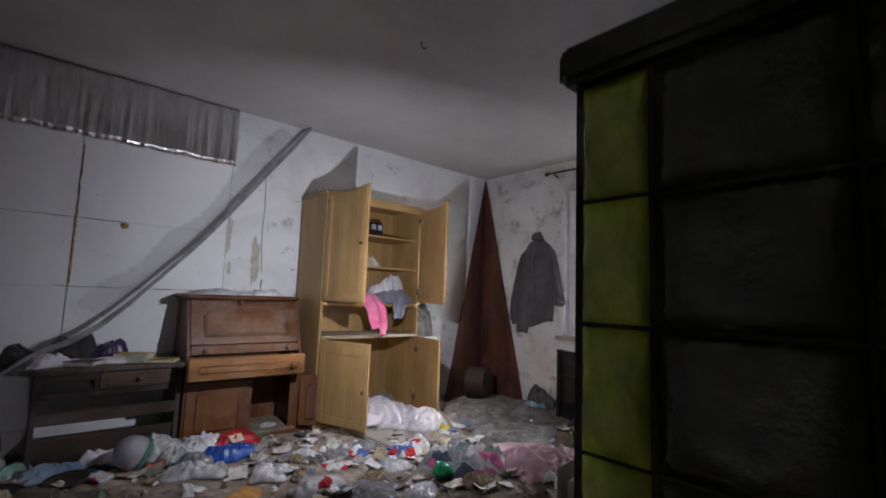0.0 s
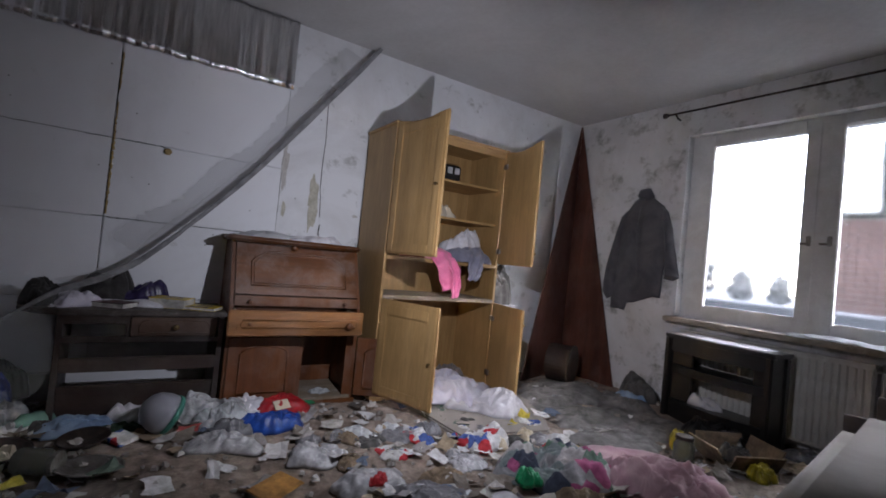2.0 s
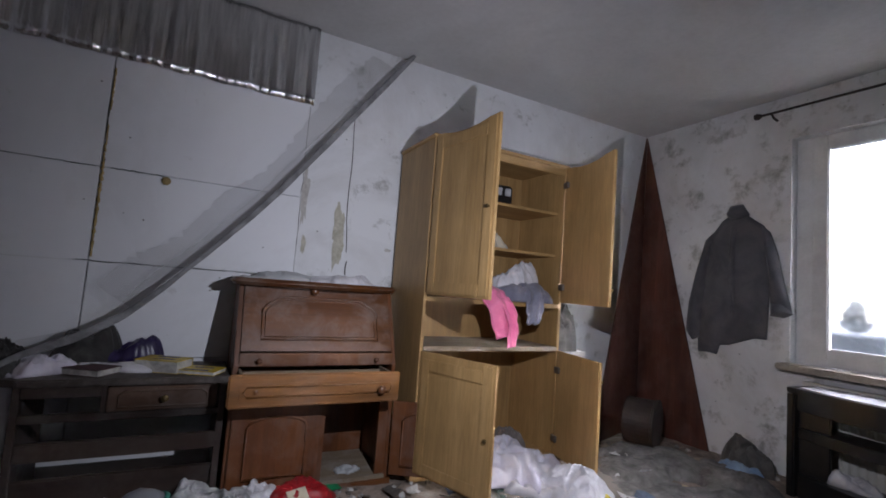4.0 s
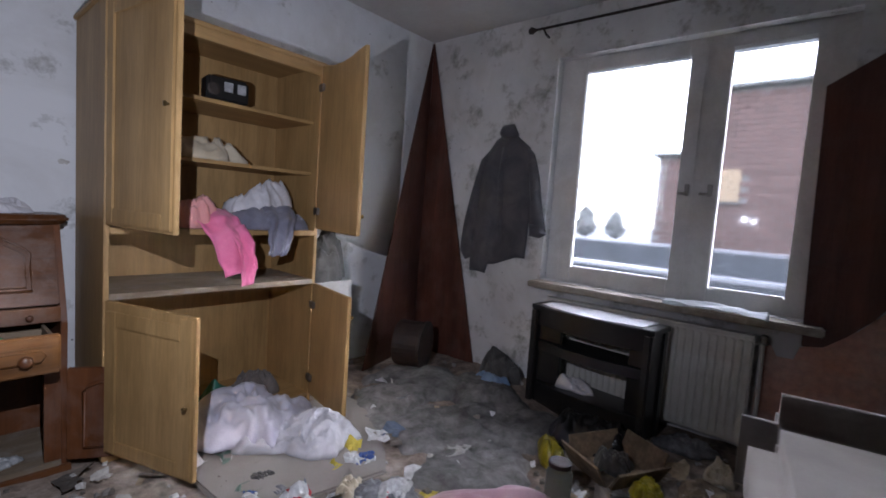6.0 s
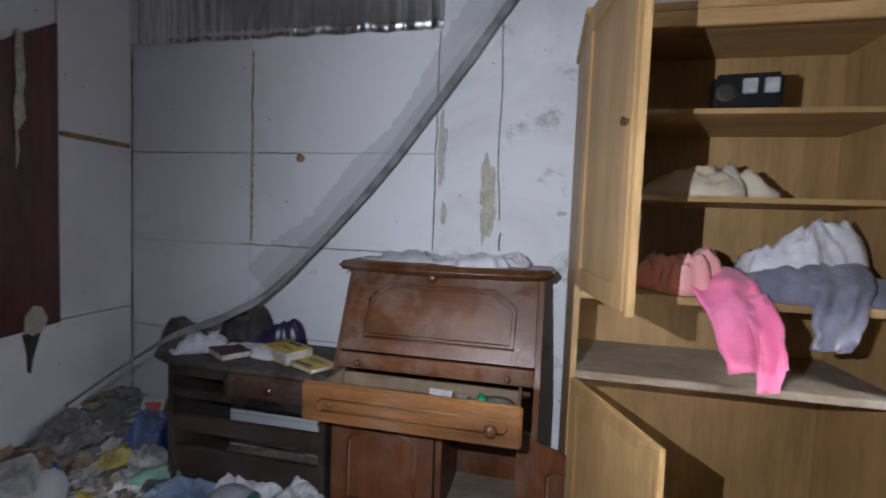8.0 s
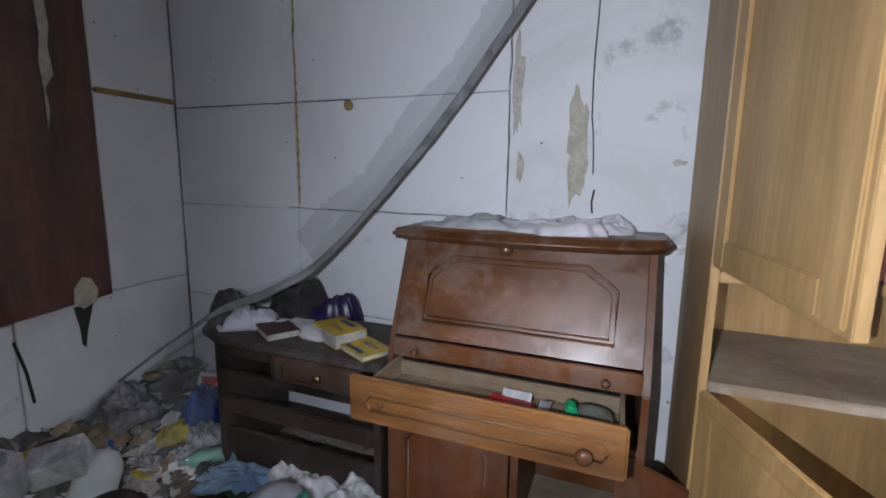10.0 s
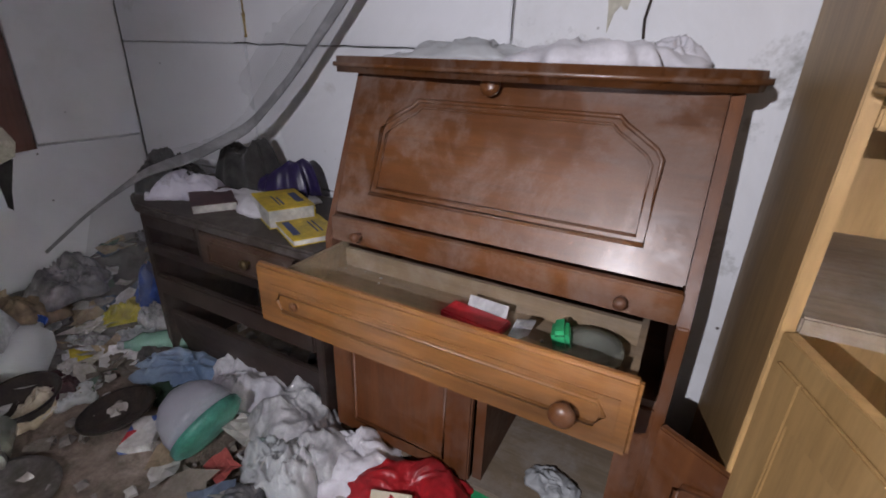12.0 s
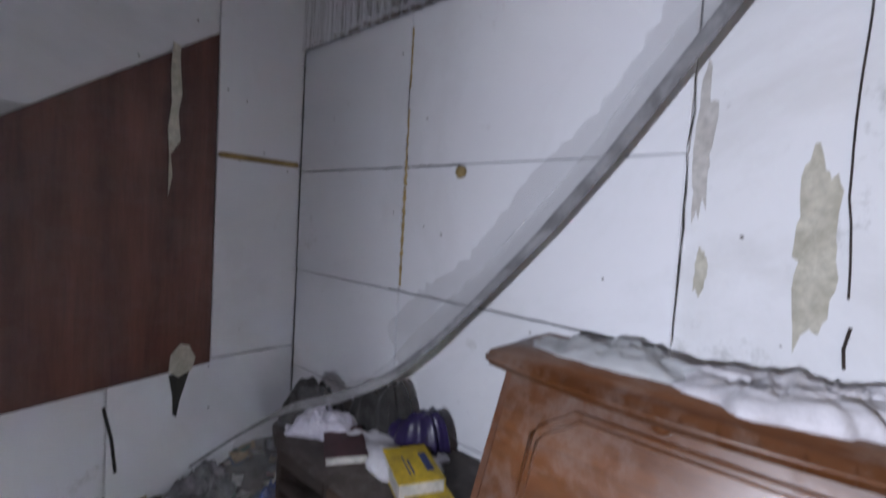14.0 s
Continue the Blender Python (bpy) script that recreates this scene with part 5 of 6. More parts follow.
rag("cream_paper", CREAMC, "crumpled cream paper by the radiator", "paper", 5.25, 2.52, GZ, 0.08, 0.07, 0.09, 47, rough=0.6)
rag("grey_rag", GREYP, "grey rag under the radiator", "cloth", 5.45, 2.72, GZ, 0.10, 0.14, 0.08, 48, rough=0.6)
solo("plastic_film", drape([(5.60, 2.95, 0.806), (5.66, 2.7, 0.815), (5.64, 2.45, 0.81)], (0.14, 0.02, 0), 2, 49, thick=0.003, amp=0.01), CLEARP, "crumpled clear film on the window sill", "film", smooth=True)

# ---- middle of the floor ----
rag("quilt", QUILT, "patterned quilt crumpled on the floor", "quilt", 3.72, 3.22, GZ - 0.01, 0.36, 0.24, 0.19, 51, rz=-30, rough=0.6, freq=4.5, rings=28, spokes=80)
rag("pink_blanket", PINKQ, "dusty pink blanket heaped on the floor", "blanket", 4.12, 2.88, GZ - 0.01, 0.30, 0.24, 0.19, 52, rz=-40, rough=0.6, freq=4, rings=24, spokes=64)
rag("printed_bag", PRINT, "red and white printed plastic packaging", "packaging", 3.60, 3.66, GZ, 0.17, 0.11, 0.13, 53, rz=20, rough=0.6)
rag("green_rag", GREENP, "green rag lying by the quilt", "cloth", 3.46, 3.14, GZ + 0.04, 0.07, 0.05, 0.09, 54, rough=0.6)
rag("white_rag", WHITEC, "white rag lying on the floor", "cloth", 3.22, 3.05, GZ, 0.15, 0.10, 0.07, 55, rz=30, rough=0.6)
rag("grey_bag", GREYP, "grey plastic bag lying on the floor", "bag", 3.02, 3.25, GZ, 0.18, 0.11, 0.07, 56, rz=-30, rough=0.6)
rag("white_paper", WHITEP, "crumpled white paper on the floor", "paper", 2.80, 3.45, GZ, 0.17, 0.11, 0.08, 57, rz=10, rough=0.6)
rag("red_wrapper", REDP, "red wrapper on crumpled paper", "wrapper", 2.83, 3.40, GZ + 0.035, 0.045, 0.035, 0.06, 58, rough=0.4)
solo("orange_envelope", box(-0.09, 0.09, -0.07, 0.07, 0, 0.006, 0.002, m=pose(2.42, 3.52, GZ + 0.035, 3, -4, 30)), plain("orange_paper", (0.72, 0.36, 0.08), 0.8), "orange paper envelope lying flat", "envelope")
rag("brown_rag", CARD, "brown crumpled rag on the floor", "cloth", 3.60, 2.95, GZ, 0.14, 0.1, 0.08, 59, rough=0.7)
bt = thing("dark_bottle", (4.50, 3.0, GZ), "dark glass jar standing on the floor", "jar")
part("body", lathe([(0.05, 0), (0.055, 0.01), (0.055, 0.13), (0.045, 0.15), (0.045, 0.165)], 18, pose(4.50, 3.0, GZ)), JARGL, bt, smooth=False)
part("lid", lathe([(0.048, 0.163), (0.048, 0.18), (0.04, 0.183)], 18, pose(4.50, 3.0, GZ)), RUSTY, bt, "rusty metal lid")

solo("pink_mat", drape([(3.92, 3.30, GZ + 0.03), (4.18, 3.20, GZ + 0.05), (4.46, 3.02, GZ + 0.03)], (0.08, -0.26, 0), 1.5, 33, nu=20, thick=0.012, amp=0.012), PINKQ, "dusty pink mat lying flat on the floor", "mat", smooth=True)

# ---- heap before the desk ----
def carrier(label, mat, cx, cy, z, rx, ry, h, seed, **k):
    e = thing("white_carrier_bag", (cx, cy, z), label, "bag")
    part("bag", heap(cx, cy, z, rx, ry, h, seed, **k), mat, e, smooth=True)
    for s in (-1, 1):
        pts = [(cx + rx * (0.25 * s + 0.16 * math.cos(a)), cy - ry * (0.95 + 0.25 * math.sin(a)), z + h * (0.10 + 0.16 * math.sin(a))) for a in [math.pi * i / 10 for i in range(11)]]
        part("handle", tube(bmesh.new(), pts, 0.005, 6), mat, e, "twisted plastic handle", smooth=True)


carrier("crumpled white carrier bag before the desk", WHITEP, 2.26, 4.50, GZ, 0.21, 0.14, 0.17, 61, rz=-20, rough=0.36, freq=3.4, rings=26, spokes=72)
carrier("crumpled soiled white bag on the floor", WHITEC, 2.00, 4.575, GZ, 0.18, 0.11, 0.17, 62, rz=10, rough=0.32, freq=3, rings=24, spokes=64)
rag("white_rag", WHITEC, "crumpled white rag on the heap", "cloth", 2.47, 4.475, GZ, 0.15, 0.11, 0.13, 63, rz=35, rough=0.34, freq=3.2, rings=22, spokes=60)
rag("white_rag", WHITEP, "white plastic scrap lying flat", "bag", 2.28, 4.06, GZ, 0.20, 0.09, 0.08, 64, rz=-25, rough=0.55, freq=4)
rag("clear_bag", CLEARP, "clear crumpled plastic bag with scraps", "bag", 2.32, 4.36, GZ, 0.14, 0.12, 0.12, 65, rough=0.55, freq=5)
rag("grey_bag", GREYP, "grey crumpled plastic bag", "bag", 2.38, 4.24, GZ, 0.13, 0.09, 0.09, 66, rough=0.6)
rag("blue_packet", BLUEP, "blue and white plastic packet", "packaging", 2.57, 4.26, GZ, 0.20, 0.10, 0.12, 67, rz=15, rough=0.5)
rag("red_bag", REDP, "smooth red plastic bag on the floor", "bag", 2.67, 4.47, GZ, 0.16, 0.11, 0.15, 68, rz=20, rough=0.18, power=2)
solo("bag_label", box(-0.05, 0.05, -0.03, 0.03, 0, 0.004, 0.001, m=pose(2.65, 4.39, GZ + 0.075, 42, 0, 20)), CREAMC, "pale label on a red bag", "label")
rag("white_paper", WHITEP, "white crumpled paper beside the heap", "paper", 2.68, 3.80, GZ, 0.15, 0.10, 0.08, 69, rz=-10, rough=0.6)
solo("green_card", box(-0.06, 0.06, -0.04, 0.04, 0, 0.003, m=pose(2.83, 4.535, GZ + 0.03, 4, 3, 15)), GREENP, "green and white card lying flat", "card")
tub = thing("plastic_tub", (2.04, 4.33, GZ), "cloudy plastic tub with a green lid lying on its side", "tub")
TM = Matrix.Translation((2.04, 4.335, GZ + 0.105)) @ Vector((0.75, 0.05, -0.45)).to_track_quat("Z", "Y").to_matrix().to_4x4() @ Matrix.Diagonal((0.78, 0.78, 0.95, 1))
part("bowl", lathe([(0.02, -0.11), (0.07, -0.092), (0.108, -0.06), (0.128, -0.01), (0.130, 0.03)], 28, TM), CLOUDY, tub, smooth=True)
part("lid", lathe([(0.128, 0.028), (0.137, 0.03), (0.137, 0.05), (0.11, 0.064), (0.03, 0.07)], 28, TM), TEAL, tub, "green plastic lid", smooth=True)


def dish(name, x, y, r, depth, mat, label, tilt=(0, 0, 0), z=GZ):
    prof = [(r * 0.55, 0), (r * 0.62, 0.003), (r * 0.92, depth), (r, depth + 0.003), (r, depth + 0.007), (r * 0.90, depth + 0.005), (r * 0.58, 0.008), (r * 0.2, 0.008)]
    return solo(name, lathe(prof, 28, pose(x, y, z + 0.008, *tilt)), mat, label, "dish", smooth=True)


dish("round_pan", 1.735, 4.275, 0.105, 0.03, IRON, "blackened round baking pan on the floor", (4, -5, 0))
dish("deep_bowl", 1.465, 4.15, 0.105, 0.06, IRON, "dark metal bowl on the floor", (6, 4, 0))
dish("plate", 1.78, 3.97, 0.12, 0.02, STEEL, "grey dusty plate on the floor", (-3, 4, 0))
solo("playing_card_box", box(-0.045, 0.045, -0.06, 0.06, 0, 0.022, 0.002, m=pose(1.875, 4.265, GZ + 0.012, 3, -6, 35)), PRINT, "small colourful printed card box", "card box")
jar = thing("preserving_jar", (1.62, 4.02, GZ), "dirty glass jar lying on its side", "jar")
JM = pose(1.60, 4.02, GZ + 0.055, 90, 0, 62)
part("body", lathe([(0.045, -0.07), (0.052, -0.06), (0.052, 0.04), (0.042, 0.06), (0.042, 0.075)], 18, JM), JARGL, jar)
part("lid", lathe([(0.046, 0.07), (0.046, 0.088), (0.04, 0.09)], 18, JM), STEEL, jar)
rag("blue_cloth", BLUEC, "washed-out blue cloth lying by the console", "cloth", 1.70, 4.50, GZ, 0.22, 0.10, 0.06, 71, rz=18, rough=0.6, freq=4, rings=20, spokes=56)
rag("green_rag", DGREEN, "dark green rag under the blue cloth", "cloth", 1.80, 4.43, GZ, 0.16, 0.08, 0.045, 72, rz=10, rough=0.6)
bot = thing("plastic_bottle", (1.56, 4.44, GZ), "crushed clear green plastic bottle", "bottle")
BM = pose(1.52, 4.56, GZ + 0.045, 82, 0, -35)
part("body", lathe([(0.03, -0.10), (0.042, -0.09), (0.036, -0.04), (0.043, 0.0), (0.037, 0.04), (0.042, 0.07), (0.016, 0.11), (0.014, 0.13)], 18, BM), CLEARG, bot, smooth=True)
part("cap", lathe([(0.016, 0.125), (0.016, 0.145), (0.012, 0.147)], 14, BM), WHITEP, bot)
jug = thing("plastic_jug", (1.27, 4.12, GZ), "clear plastic canister with a blue cap", "canister")
JG = pose(1.27, 4.24, GZ + 0.09, 60, 0, -140)
part("body", lathe([(0.06, -0.10), (0.075, -0.09), (0.078, 0.04), (0.06, 0.08), (0.024, 0.10), (0.022, 0.12)], 20, JG), CLEARP, jug, smooth=True)
part("cap", lathe([(0.026, 0.115), (0.027, 0.14), (0.022, 0.143)], 14, JG), BLUEP, jug, "blue screw cap")
rag("brown_rag", MAROON, "rust-brown rag on the floor", "cloth", 1.42, 4.24, GZ, 0.09, 0.06, 0.07, 73, rough=0.6)


# ---- rubbish banked up along the west wall ----
def bank(x, y):
    u = min(1.0, max(0.0, (x - XC) / 0.55))
    v = min(1.0, max(0.0, (y - 2.9) / 0.5))
    return GZ - 0.02 + v * 0.30 * (1 - u) ** 1.5 * (0.8 + 0.5 * noise.noise(Vector((x * 5, y * 3, 7)))) + 0.02 * v * (1 - u) * noise.noise(Vector((x * 22, y * 22, 1)))


bm = bmesh.new()
g = [[bm.verts.new((XC - 0.01 + 0.62 * i / 40, 2.8 + 2.2 * j / 110, bank(XC - 0.01 + 0.62 * i / 40, 2.8 + 2.2 * j / 110) - (0.03 if i == 40 else 0))) for i in range(41)] for j in range(111)]
for a, b in zip(g, g[1:]):
    for i in range(40):
        bm.faces.new((a[i], a[i + 1], b[i + 1], b[i]))
tagged(new("rubbish_bank", finish("rubbish_bank", bm, ASH, True)), "grey rubbish and dust banked against the wall", "rubbish heap", kind="stuff")
rag("detergent_bag", BLUEP, "blue, yellow and green plastic bag in the rubbish", "bag", 1.30, 4.72, 0.12, 0.13, 0.10, 0.20, 81, rz=40, rough=0.5)
rag("yellow_bag", YELLOWP, "yellow plastic bag corner in the rubbish", "bag", 1.25, 4.58, 0.10, 0.10, 0.06, 0.12, 82, rz=60, rough=0.4)
rag("green_bag", DGREEN, "dark green plastic bag in the rubbish", "bag", 1.34, 4.86, 0.14, 0.11, 0.09, 0.20, 83, rough=0.5)
rag("white_bag", WHITEP, "white plastic scrap beside a bright bag", "bag", 1.38, 4.64, 0.09, 0.09, 0.07, 0.10, 84, rough=0.6)
solo("milk_carton", box(-0.05, 0.05, -0.04, 0.04, 0, 0.13, 0.004, m=pose(1.20, 4.86, 0.24, 62, 10, 30)), PRINT, "printed drink carton lying in the rubbish", "carton")
cn = thing("white_canister", (1.17, 4.02, 0.2), "grey-white plastic canister lying in the rubbish", "canister")
CNM = pose(1.16, 4.0, 0.26, 20, 12, 25)
part("body", box(-0.075, 0.075, -0.06, 0.06, -0.10, 0.10, 0.025, m=CNM), WHITEP, cn, smooth=True)
part("cap", lathe([(0.022, 0.10), (0.024, 0.125), (0.018, 0.128)], 14, CNM @ pose(0.03, 0, 0)), GREYP, cn)
solo("white_box", box(-0.09, 0.09, -0.06, 0.06, 0, 0.10, 0.004, m=pose(1.20, 4.18, 0.19, 20, -14, 35)), WHITEP, "crushed white cardboard box", "box")
rag("yellow_bag", YELLOWP, "yellow plastic bag in the rubbish", "bag", 1.14, 3.80, 0.14, 0.09, 0.12, 0.17, 85, rough=0.5)
rag("dark_bag", DARKC, "dark bag lying against the wall", "bag", 1.02, 3.98, 0.26, 0.10, 0.12, 0.16, 86, rough=0.5)
rag("white_rag", WHITEC, "dirty white rag on the floor", "cloth", 1.38, 3.90, GZ, 0.12, 0.08, 0.10, 87, rz=30, rough=0.6)
rag("grey_rag", GREYP, "grey rag in the rubbish", "cloth", 1.08, 4.5, 0.22, 0.13, 0.16, 0.14, 88, rough=0.6)
rag("brown_rag", CARD, "brown rag in the rubbish", "cloth", 1.12, 4.32, 0.18, 0.10, 0.12, 0.10, 89, rough=0.6)

rnd = random.Random(77)
ODD = [(GREYP, "grey plastic"), (WHITEP, "white plastic"), (CARD, "brown paper"), (CLEARP, "cloudy plastic"), (DARKC, "dark cloth"), (PRINT, "printed plastic"), (GREYP, "grey plastic"), (CREAMC, "cream cloth")]
for k in range(30):
    m, kind = ODD[rnd.randrange(len(ODD))]
    x, y = rnd.uniform(0.98, 1.55), rnd.uniform(3.35, 4.9)
    rag("crumpled_wrapper", m, "small crumpled scrap of %s in the rubbish" % kind, "wrapper", x, y, max(GZ, bank(x, y) - 0.01), rnd.uniform(0.04, 0.09), rnd.uniform(0.04, 0.08), rnd.uniform(0.03, 0.08), 200 + k, rz=rnd.uniform(0, 180), rough=0.6, group="wrappers in the rubbish bank")
for k in range(34):
    m, kind = ODD[rnd.randrange(len(ODD))]
    x = rnd.uniform(2.5, 4.15)
    y = 4.05 - 0.42 * (x - 2.5) + rnd.gauss(0, 0.28)
    rag("crumpled_wrapper", m, "small crumpled scrap of %s on the floor" % kind, "wrapper", x, min(y, 4.0), GZ, rnd.uniform(0.05, 0.13), rnd.uniform(0.05, 0.10), rnd.uniform(0.03, 0.07), 300 + k, rz=rnd.uniform(0, 180), rough=0.6, group="wrappers on the floor")

# ---- on the console and the desk ----
def book(name, cx, cy, z, w, d, h, rz, cover, label, bars):
    e = thing(name, (cx, cy, z), label, "book")
    m = pose(cx, cy, z, 0, 0, rz)
    part("page_block", box(-w / 2 + 0.003, w / 2 - 0.003, -d / 2 + 0.003, d / 2 - 0.003, 0.002, h - 0.002, m=m), PAGES, e, "white page edges")
    bm = box(-w / 2, w / 2, -d / 2, d / 2, 0, 0.002, m=m)
    add_box(bm, -w / 2, w / 2, -d / 2, d / 2, h - 0.002, h, 0.0, m)
    add_box(bm, w / 2 - 0.002, w / 2, -d / 2, d / 2, 0.002, h - 0.002, 0.0, m)
    part("cover", bm, cover, e)
    for x0, x1, y0, y1 in bars:
        part("print_bar", box(x0 * w, x1 * w, y0 * d, y1 * d, h, h + 0.0012, m=m), BLUEINK, e)
    return e


book("dictionary", 2.045, 4.715, 0.643, 0.135, 0.20, 0.055, 62, YELLOW, "thick yellow dictionary with blue print", ((0.22, 0.38, -0.25, 0.25), (-0.1, -0.06, -0.3, 0.1), (-0.18, -0.15, -0.3, 0.2)))
book("paperback", 2.20, 4.65, 0.643, 0.13, 0.185, 0.018, 62, YELLOW, "thin yellow paperback with blue print", ((-0.40, -0.25, -0.3, 0.3), (0.1, 0.13, -0.3, 0.2), (0.2, 0.23, -0.3, 0.2)))
book("hardback", 1.765, 4.68, 0.643, 0.13, 0.20, 0.028, 58, MAROON, "dark maroon hardback book", ())
rag("white_cloth", WHITEC, "white cloth spread on the console", "cloth", 1.88, 4.79, 0.643, 0.20, 0.12, 0.07, 91, rough=0.25, freq=2.0)
rag("white_cloth", LILACC, "bunched white cloth with a printed edge", "cloth", 1.60, 4.70, 0.643, 0.13, 0.09, 0.09, 92, rz=35, rough=0.5)
rag("purple_bag", PURPLE, "shiny deep purple bag on the white cloth", "bag", 1.90, 4.87, 0.665, 0.13, 0.07, 0.15, 93, rough=0.28, freq=1.7)
rag("dark_bag", BLACKC, "dusty black bag with stiff peaks at the netting's end", "bag", 1.71, 4.87, 0.643, 0.13, 0.07, 0.25, 94, rough=0.3, freq=1.8, rings=22, spokes=56)
rag("dark_bag", BLACKC, "dusty dark rag at the console's end", "bag", 1.50, 4.72, 0.643, 0.12, 0.11, 0.14, 95, rough=0.5)
rag("white_bag", CLEARP, "flat cloudy plastic bag on the desk top", "bag", 2.55, 4.85, 1.103, 0.17, 0.09, 0.055, 96, rough=0.6, freq=3.0, power=1.0)
fold = thing("folded_cloth", (2.86, 4.83, 1.104), "folded white and grey cloth on the desk top", "cloth")
part("fold", heap(2.87, 4.835, 1.103, 0.20, 0.11, 0.062, 97, rough=0.55, power=2.4, freq=3.4), WHITEC, fold, smooth=True)
rag("grey_cloth", WHITEC, "grey-white cloth bunched behind the folded cloth", "cloth", 3.0, 4.90, 1.103, 0.09, 0.055, 0.08, 98, rough=0.5)
pk = thing("torn_packet", (2.78, 4.50, 0.56), "torn red, yellow and white paper packet in the drawer", "packet")
PM = pose(2.80, 4.520, 0.6025, 0, 0, -8)
part("sleeve", box(-0.09, 0.05, -0.028, 0.028, 0, 0.018, 0.004, m=PM), REDP, pk)
part("flap", box(-0.045, 0.045, -0.0015, 0.0015, 0, 0.028, m=PM @ pose(-0.01, 0.028, 0.012, -25, 0, 4)), WHITEP, pk, "white torn flap")
part("flap", box(-0.025, 0.03, -0.0015, 0.0015, 0, 0.045, m=PM @ pose(0.075, 0.0, 0.0, 10, 20, 70)), WHITEP, pk)
part("stripe", box(0.0, 0.045, -0.0305, -0.0285, 0.001, 0.012, m=PM), YELLOWP, pk)
tp = thing("tape_dispenser", (2.99, 4.52, 0.56), "smoky round tape reel with a green clip", "tape reel")
part("reel", lathe([(0.035, 0), (0.062, 0.002), (0.064, 0.012), (0.062, 0.022), (0.035, 0.02), (0.03, 0.012)], 24, pose(3.01, 4.52, 0.608, 3, -3, 0)), JARGL, tp, smooth=True)
part("clip", box(-0.016, 0.016, -0.03, 0.03, 0.0, 0.05, 0.008, m=pose(2.965, 4.525, 0.603, 0, -15, 12)), GREENP, tp, "bright green plastic clip")
rag("clear_wrapper", CLEARP, "crumpled clear wrapper in the desk's open compartment", "wrapper", 2.97, 4.66, 0.098, 0.07, 0.05, 0.035, 99, rough=0.6)

# ---- loose litter ----
flat = lambda x, y: GZ + 0.008
scraps("paper_scraps", MIXED, 330, (1.35, 5.2, 2.45, 4.5), 0.11, 5, "scraps of paper and plastic strewn over the floor", flat, "paper",
       lambda x, y: 0.15 + 0.85 * (0.5 + 0.5 * noise.noise(Vector((x * 1.3, y * 1.3, 2)))) ** 1.5 * (1.0 if y < 4.4 else 0.4) * (0.12 if x > 4.15 and y > 3.25 else 1.0))
scraps("paper_scraps", MIXED, 330, (0.93, 1.5, 3.0, 4.95), 0.10, 6, "scraps of rubbish on the bank by the wall", lambda x, y: bank(x, y) + 0.012)
scraps("plaster_crumbs", CRUMBS, 1500, (1.0, 5.6, 1.5, 4.9), 0.03, 7, "crumbs of plaster and dirt on the floor", flat, "crumb", lambda x, y: 0.25 if x > 4.2 and y > 3.2 else 1.0)
scraps("dust_crumbs", CRUMBS, 40, (2.38, 3.05, 4.42, 4.60), 0.006, 9, "specks of dirt in the drawer", lambda x, y: 0.602, "crumb")

# ---- outside the window ----
YARD = ground_mat("frosty_yard", [(0.03, 0.032, 0.035), (0.055, 0.058, 0.062), (0.09, 0.095, 0.10), (0.24, 0.25, 0.26)], 0.5)
bm = bmesh.new()
q = [bm.verts.new(p) for p in ((6.0, -400, -0.5), (900, -400, -0.5), (900, 400, -0.5), (6.0, 400, -0.5))]
bm.faces.new(q)
setting("ground", bm, YARD, "grey frosty yard outside")
CONC = dirty("frosted_concrete", (0.06, 0.063, 0.068), (0.04, 0.042, 0.045), 0.9, 1.5, 20, 0.4)
for x, z, w in ((8.6, 0.05, 0.2), (11.5, 0.40, 0.25), (15.5, 0.72, 0.3)):
    wl_ = thing("low_wall", (x, 6, -0.5), "low frost-covered concrete wall in the yard", "wall", "yard walls")
    part("wall", box(x, x + w, -6, 26, -0.52, z), CONC, wl_)
    part("coping", box(x - 0.05, x + w + 0.05, -6, 26, z, z + 0.07, 0.01), GREYP, wl_, "white frosted coping")
BRICK = dirty("pale_red_brick", (0.105, 0.062, 0.052), (0.07, 0.045, 0.04), 0.9, 0.7, 9, 0.4, tone=0.35)
MORTAR = dirty("pale_mortar", (0.16, 0.15, 0.147), (0.12, 0.115, 0.11), 0.95, 2, 20, 0.4)
house = thing("brick_house", (23, 0, -0.5), "pale red brick house with a boarded window", "house")
gable = [(-6.0, -0.52), (7.25, -0.52), (7.25, 3.65), (5.95, 3.65), (5.95, 5.75), (-6.0, 5.75)]
part("wall", prism(gable, 7, Matrix(((0, 1, 0, 20.06), (1, 0, 0, 0), (0, 0, 1, 0), (0, 0, 0, 1)))), MORTAR, house)
one = finish("brick", box(0, 0.06, 0, 0.46, 0, 0.15), BRICK)
for r in range(36):
    for k in range(11):
        y = 7.22 - 0.49 * (k + 1) - 0.245 * (r % 2)
        z = -0.45 + 0.175 * r
        if (4.72 < y + 0.23 < 5.48 and 2.1 < z + 0.08 < 3.24) or z + 0.15 > (3.65 if y + 0.46 > 5.95 else 5.75):
            continue
        ob = new("brick", one)
        ob.parent, ob.matrix_parent_inverse = house, house.matrix_basis.inverted()
        ob.matrix_basis = pose(20.0, y, z)
wd = part("window", box(19.98, 20.1, 4.72, 5.48, 2.18, 3.24, 0.02), CARD, house, "window boarded with pale panels")
part("sill", box(19.9, 20.05, 4.66, 5.54, 2.10, 2.18), CONC, wd)
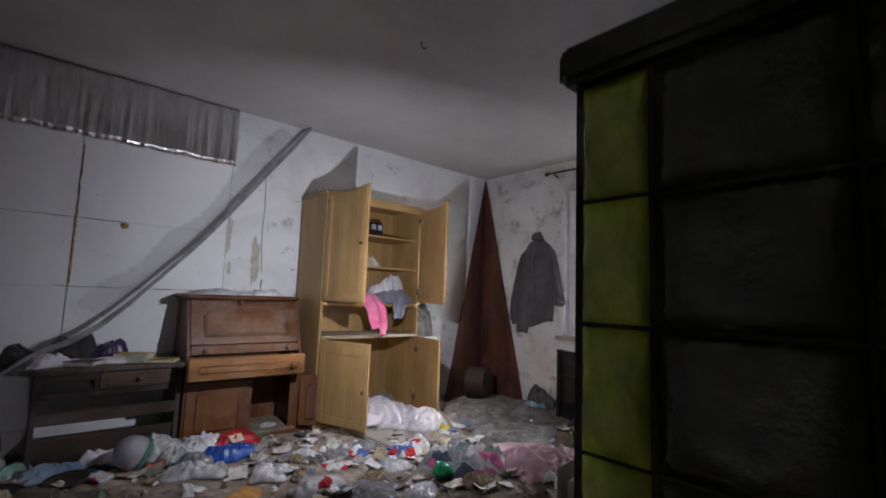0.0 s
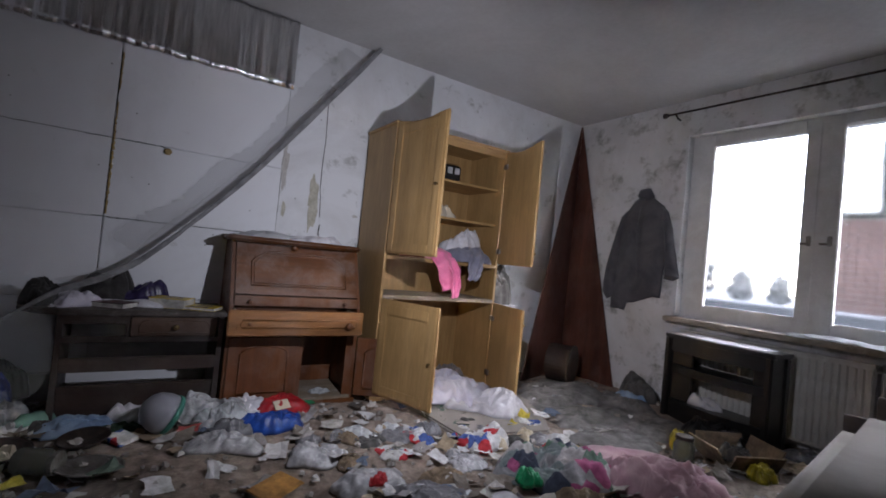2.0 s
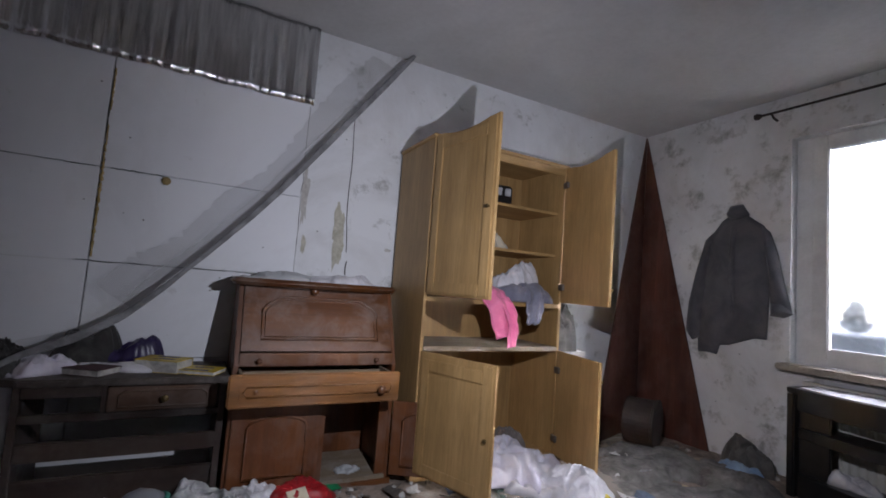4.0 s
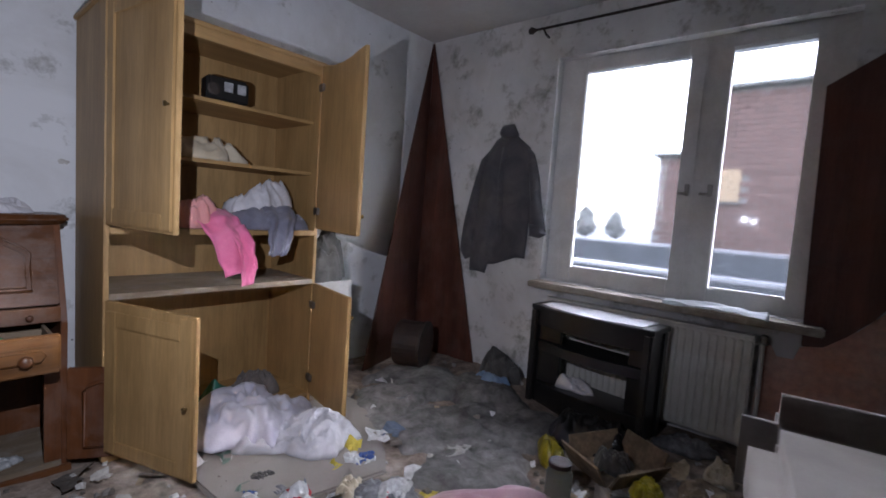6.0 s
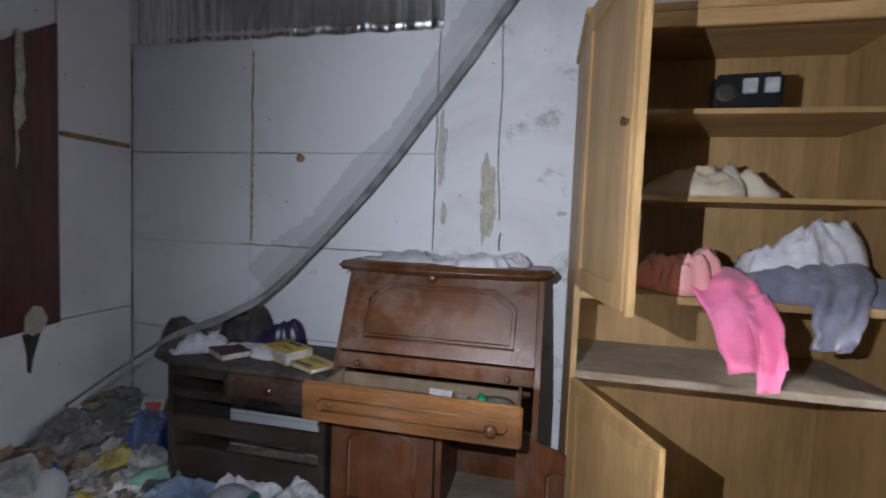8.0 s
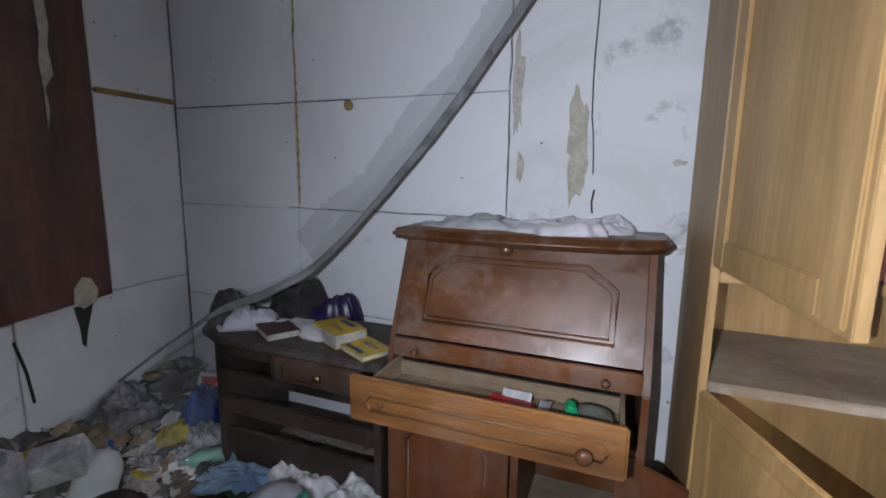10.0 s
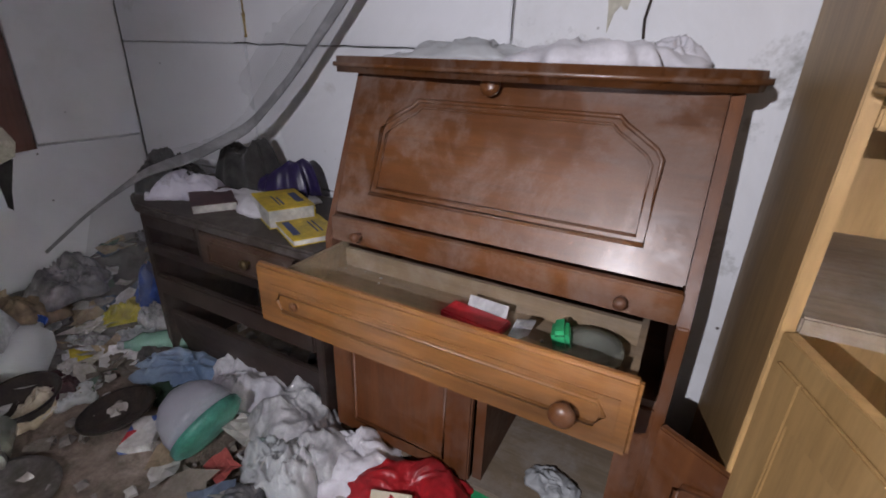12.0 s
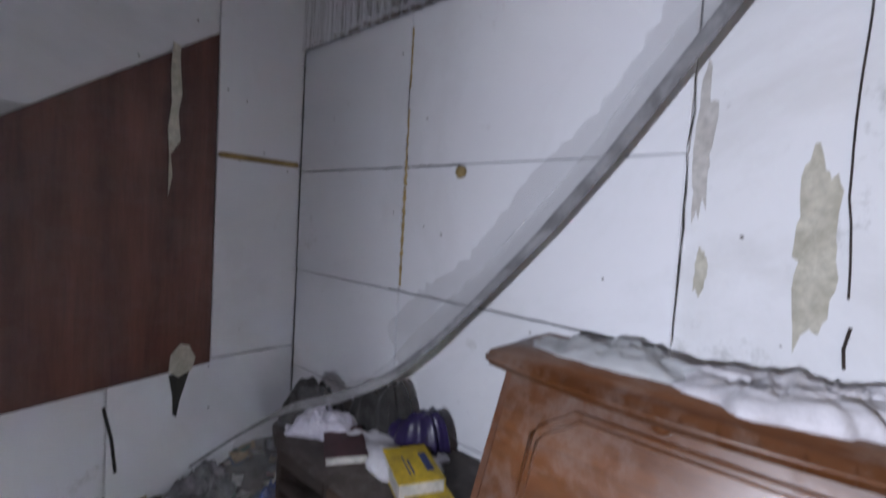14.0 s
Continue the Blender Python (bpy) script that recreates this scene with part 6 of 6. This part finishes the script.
part("roof", prism([(7.4, 3.66), (7.4, 3.80), (6.0, 3.80), (6.05, 5.76), (6.05, 5.9), (-6.2, 5.9), (-6.2, 5.76), (5.956, 5.756), (5.956, 3.66)], 7.6, Matrix(((0, 1, 0, 19.7), (1, 0, 0, 0), (0, 0, 1, 0), (0, 0, 0, 1)))), GROUT, house)
# distance haze is put into the leaf colour as pale greys
LEAF = island_mat("haze_toned_foliage", [(0.0, (0.24, 0.25, 0.25)), (0.4, (0.29, 0.30, 0.30)), (0.8, (0.20, 0.21, 0.21))])
BARK = plain("grey_bark", (0.12, 0.10, 0.09), 0.95)


def tree(x, y, h, seed):
    e = thing("tree", (x, y, -0.5), "hazy grey-green tree beyond the yard", "tree", "far trees")
    rnd = random.Random(seed)
    bm = tube(bmesh.new(), [(x, y, -0.5), (x + 0.1, y, h * 0.4), (x, y + 0.1, h * 0.8)], [0.22, 0.14, 0.04], 7)
    for k in range(7):
        a, z = rnd.uniform(0, 6.28), h * rnd.uniform(0.3, 0.7)
        tube(bm, [(x, y, z), (x + math.cos(a) * h * 0.16, y + math.sin(a) * h * 0.16, z + h * 0.12)], [0.06, 0.02], 5)
    part("trunk", bm, BARK, e)
    verts, faces = [], []
    for k in range(900):
        a, u = rnd.uniform(0, 6.28), rnd.random()
        z = h * (0.3 + 0.7 * u)
        r = h * 0.34 * math.sin(math.pi * min(1.0, 0.12 + u * 0.88)) ** 0.7 * math.sqrt(rnd.random()) * (0.75 + 0.6 * noise.noise(Vector((a, u * 4, seed))))
        c = Vector((x + r * math.cos(a), y + r * math.sin(a), z))
        b = len(verts)
        for _ in range(4):
            verts.append(tuple(c + Vector((rnd.gauss(0, 0.12), rnd.gauss(0, 0.12), rnd.gauss(0, 0.12)))))
        faces += [(b, b + 1, b + 2), (b, b + 2, b + 3)]
    me = bpy.data.meshes.new("crown")
    me.from_pydata(verts, [], faces)
    me.materials.append(LEAF)
    ob = new("crown", me)
    ob.parent, ob.matrix_parent_inverse = e, e.matrix_basis.inverted()


for i, (x, y, h) in enumerate(((26, 14.3, 2.9), (28, 13.2, 2.0), (31, 12.6, 1.9), (30, 17.5, 3.0), (33, 20.2, 2.6), (27, 23, 3.0))):
    tree(x, y, h, i)
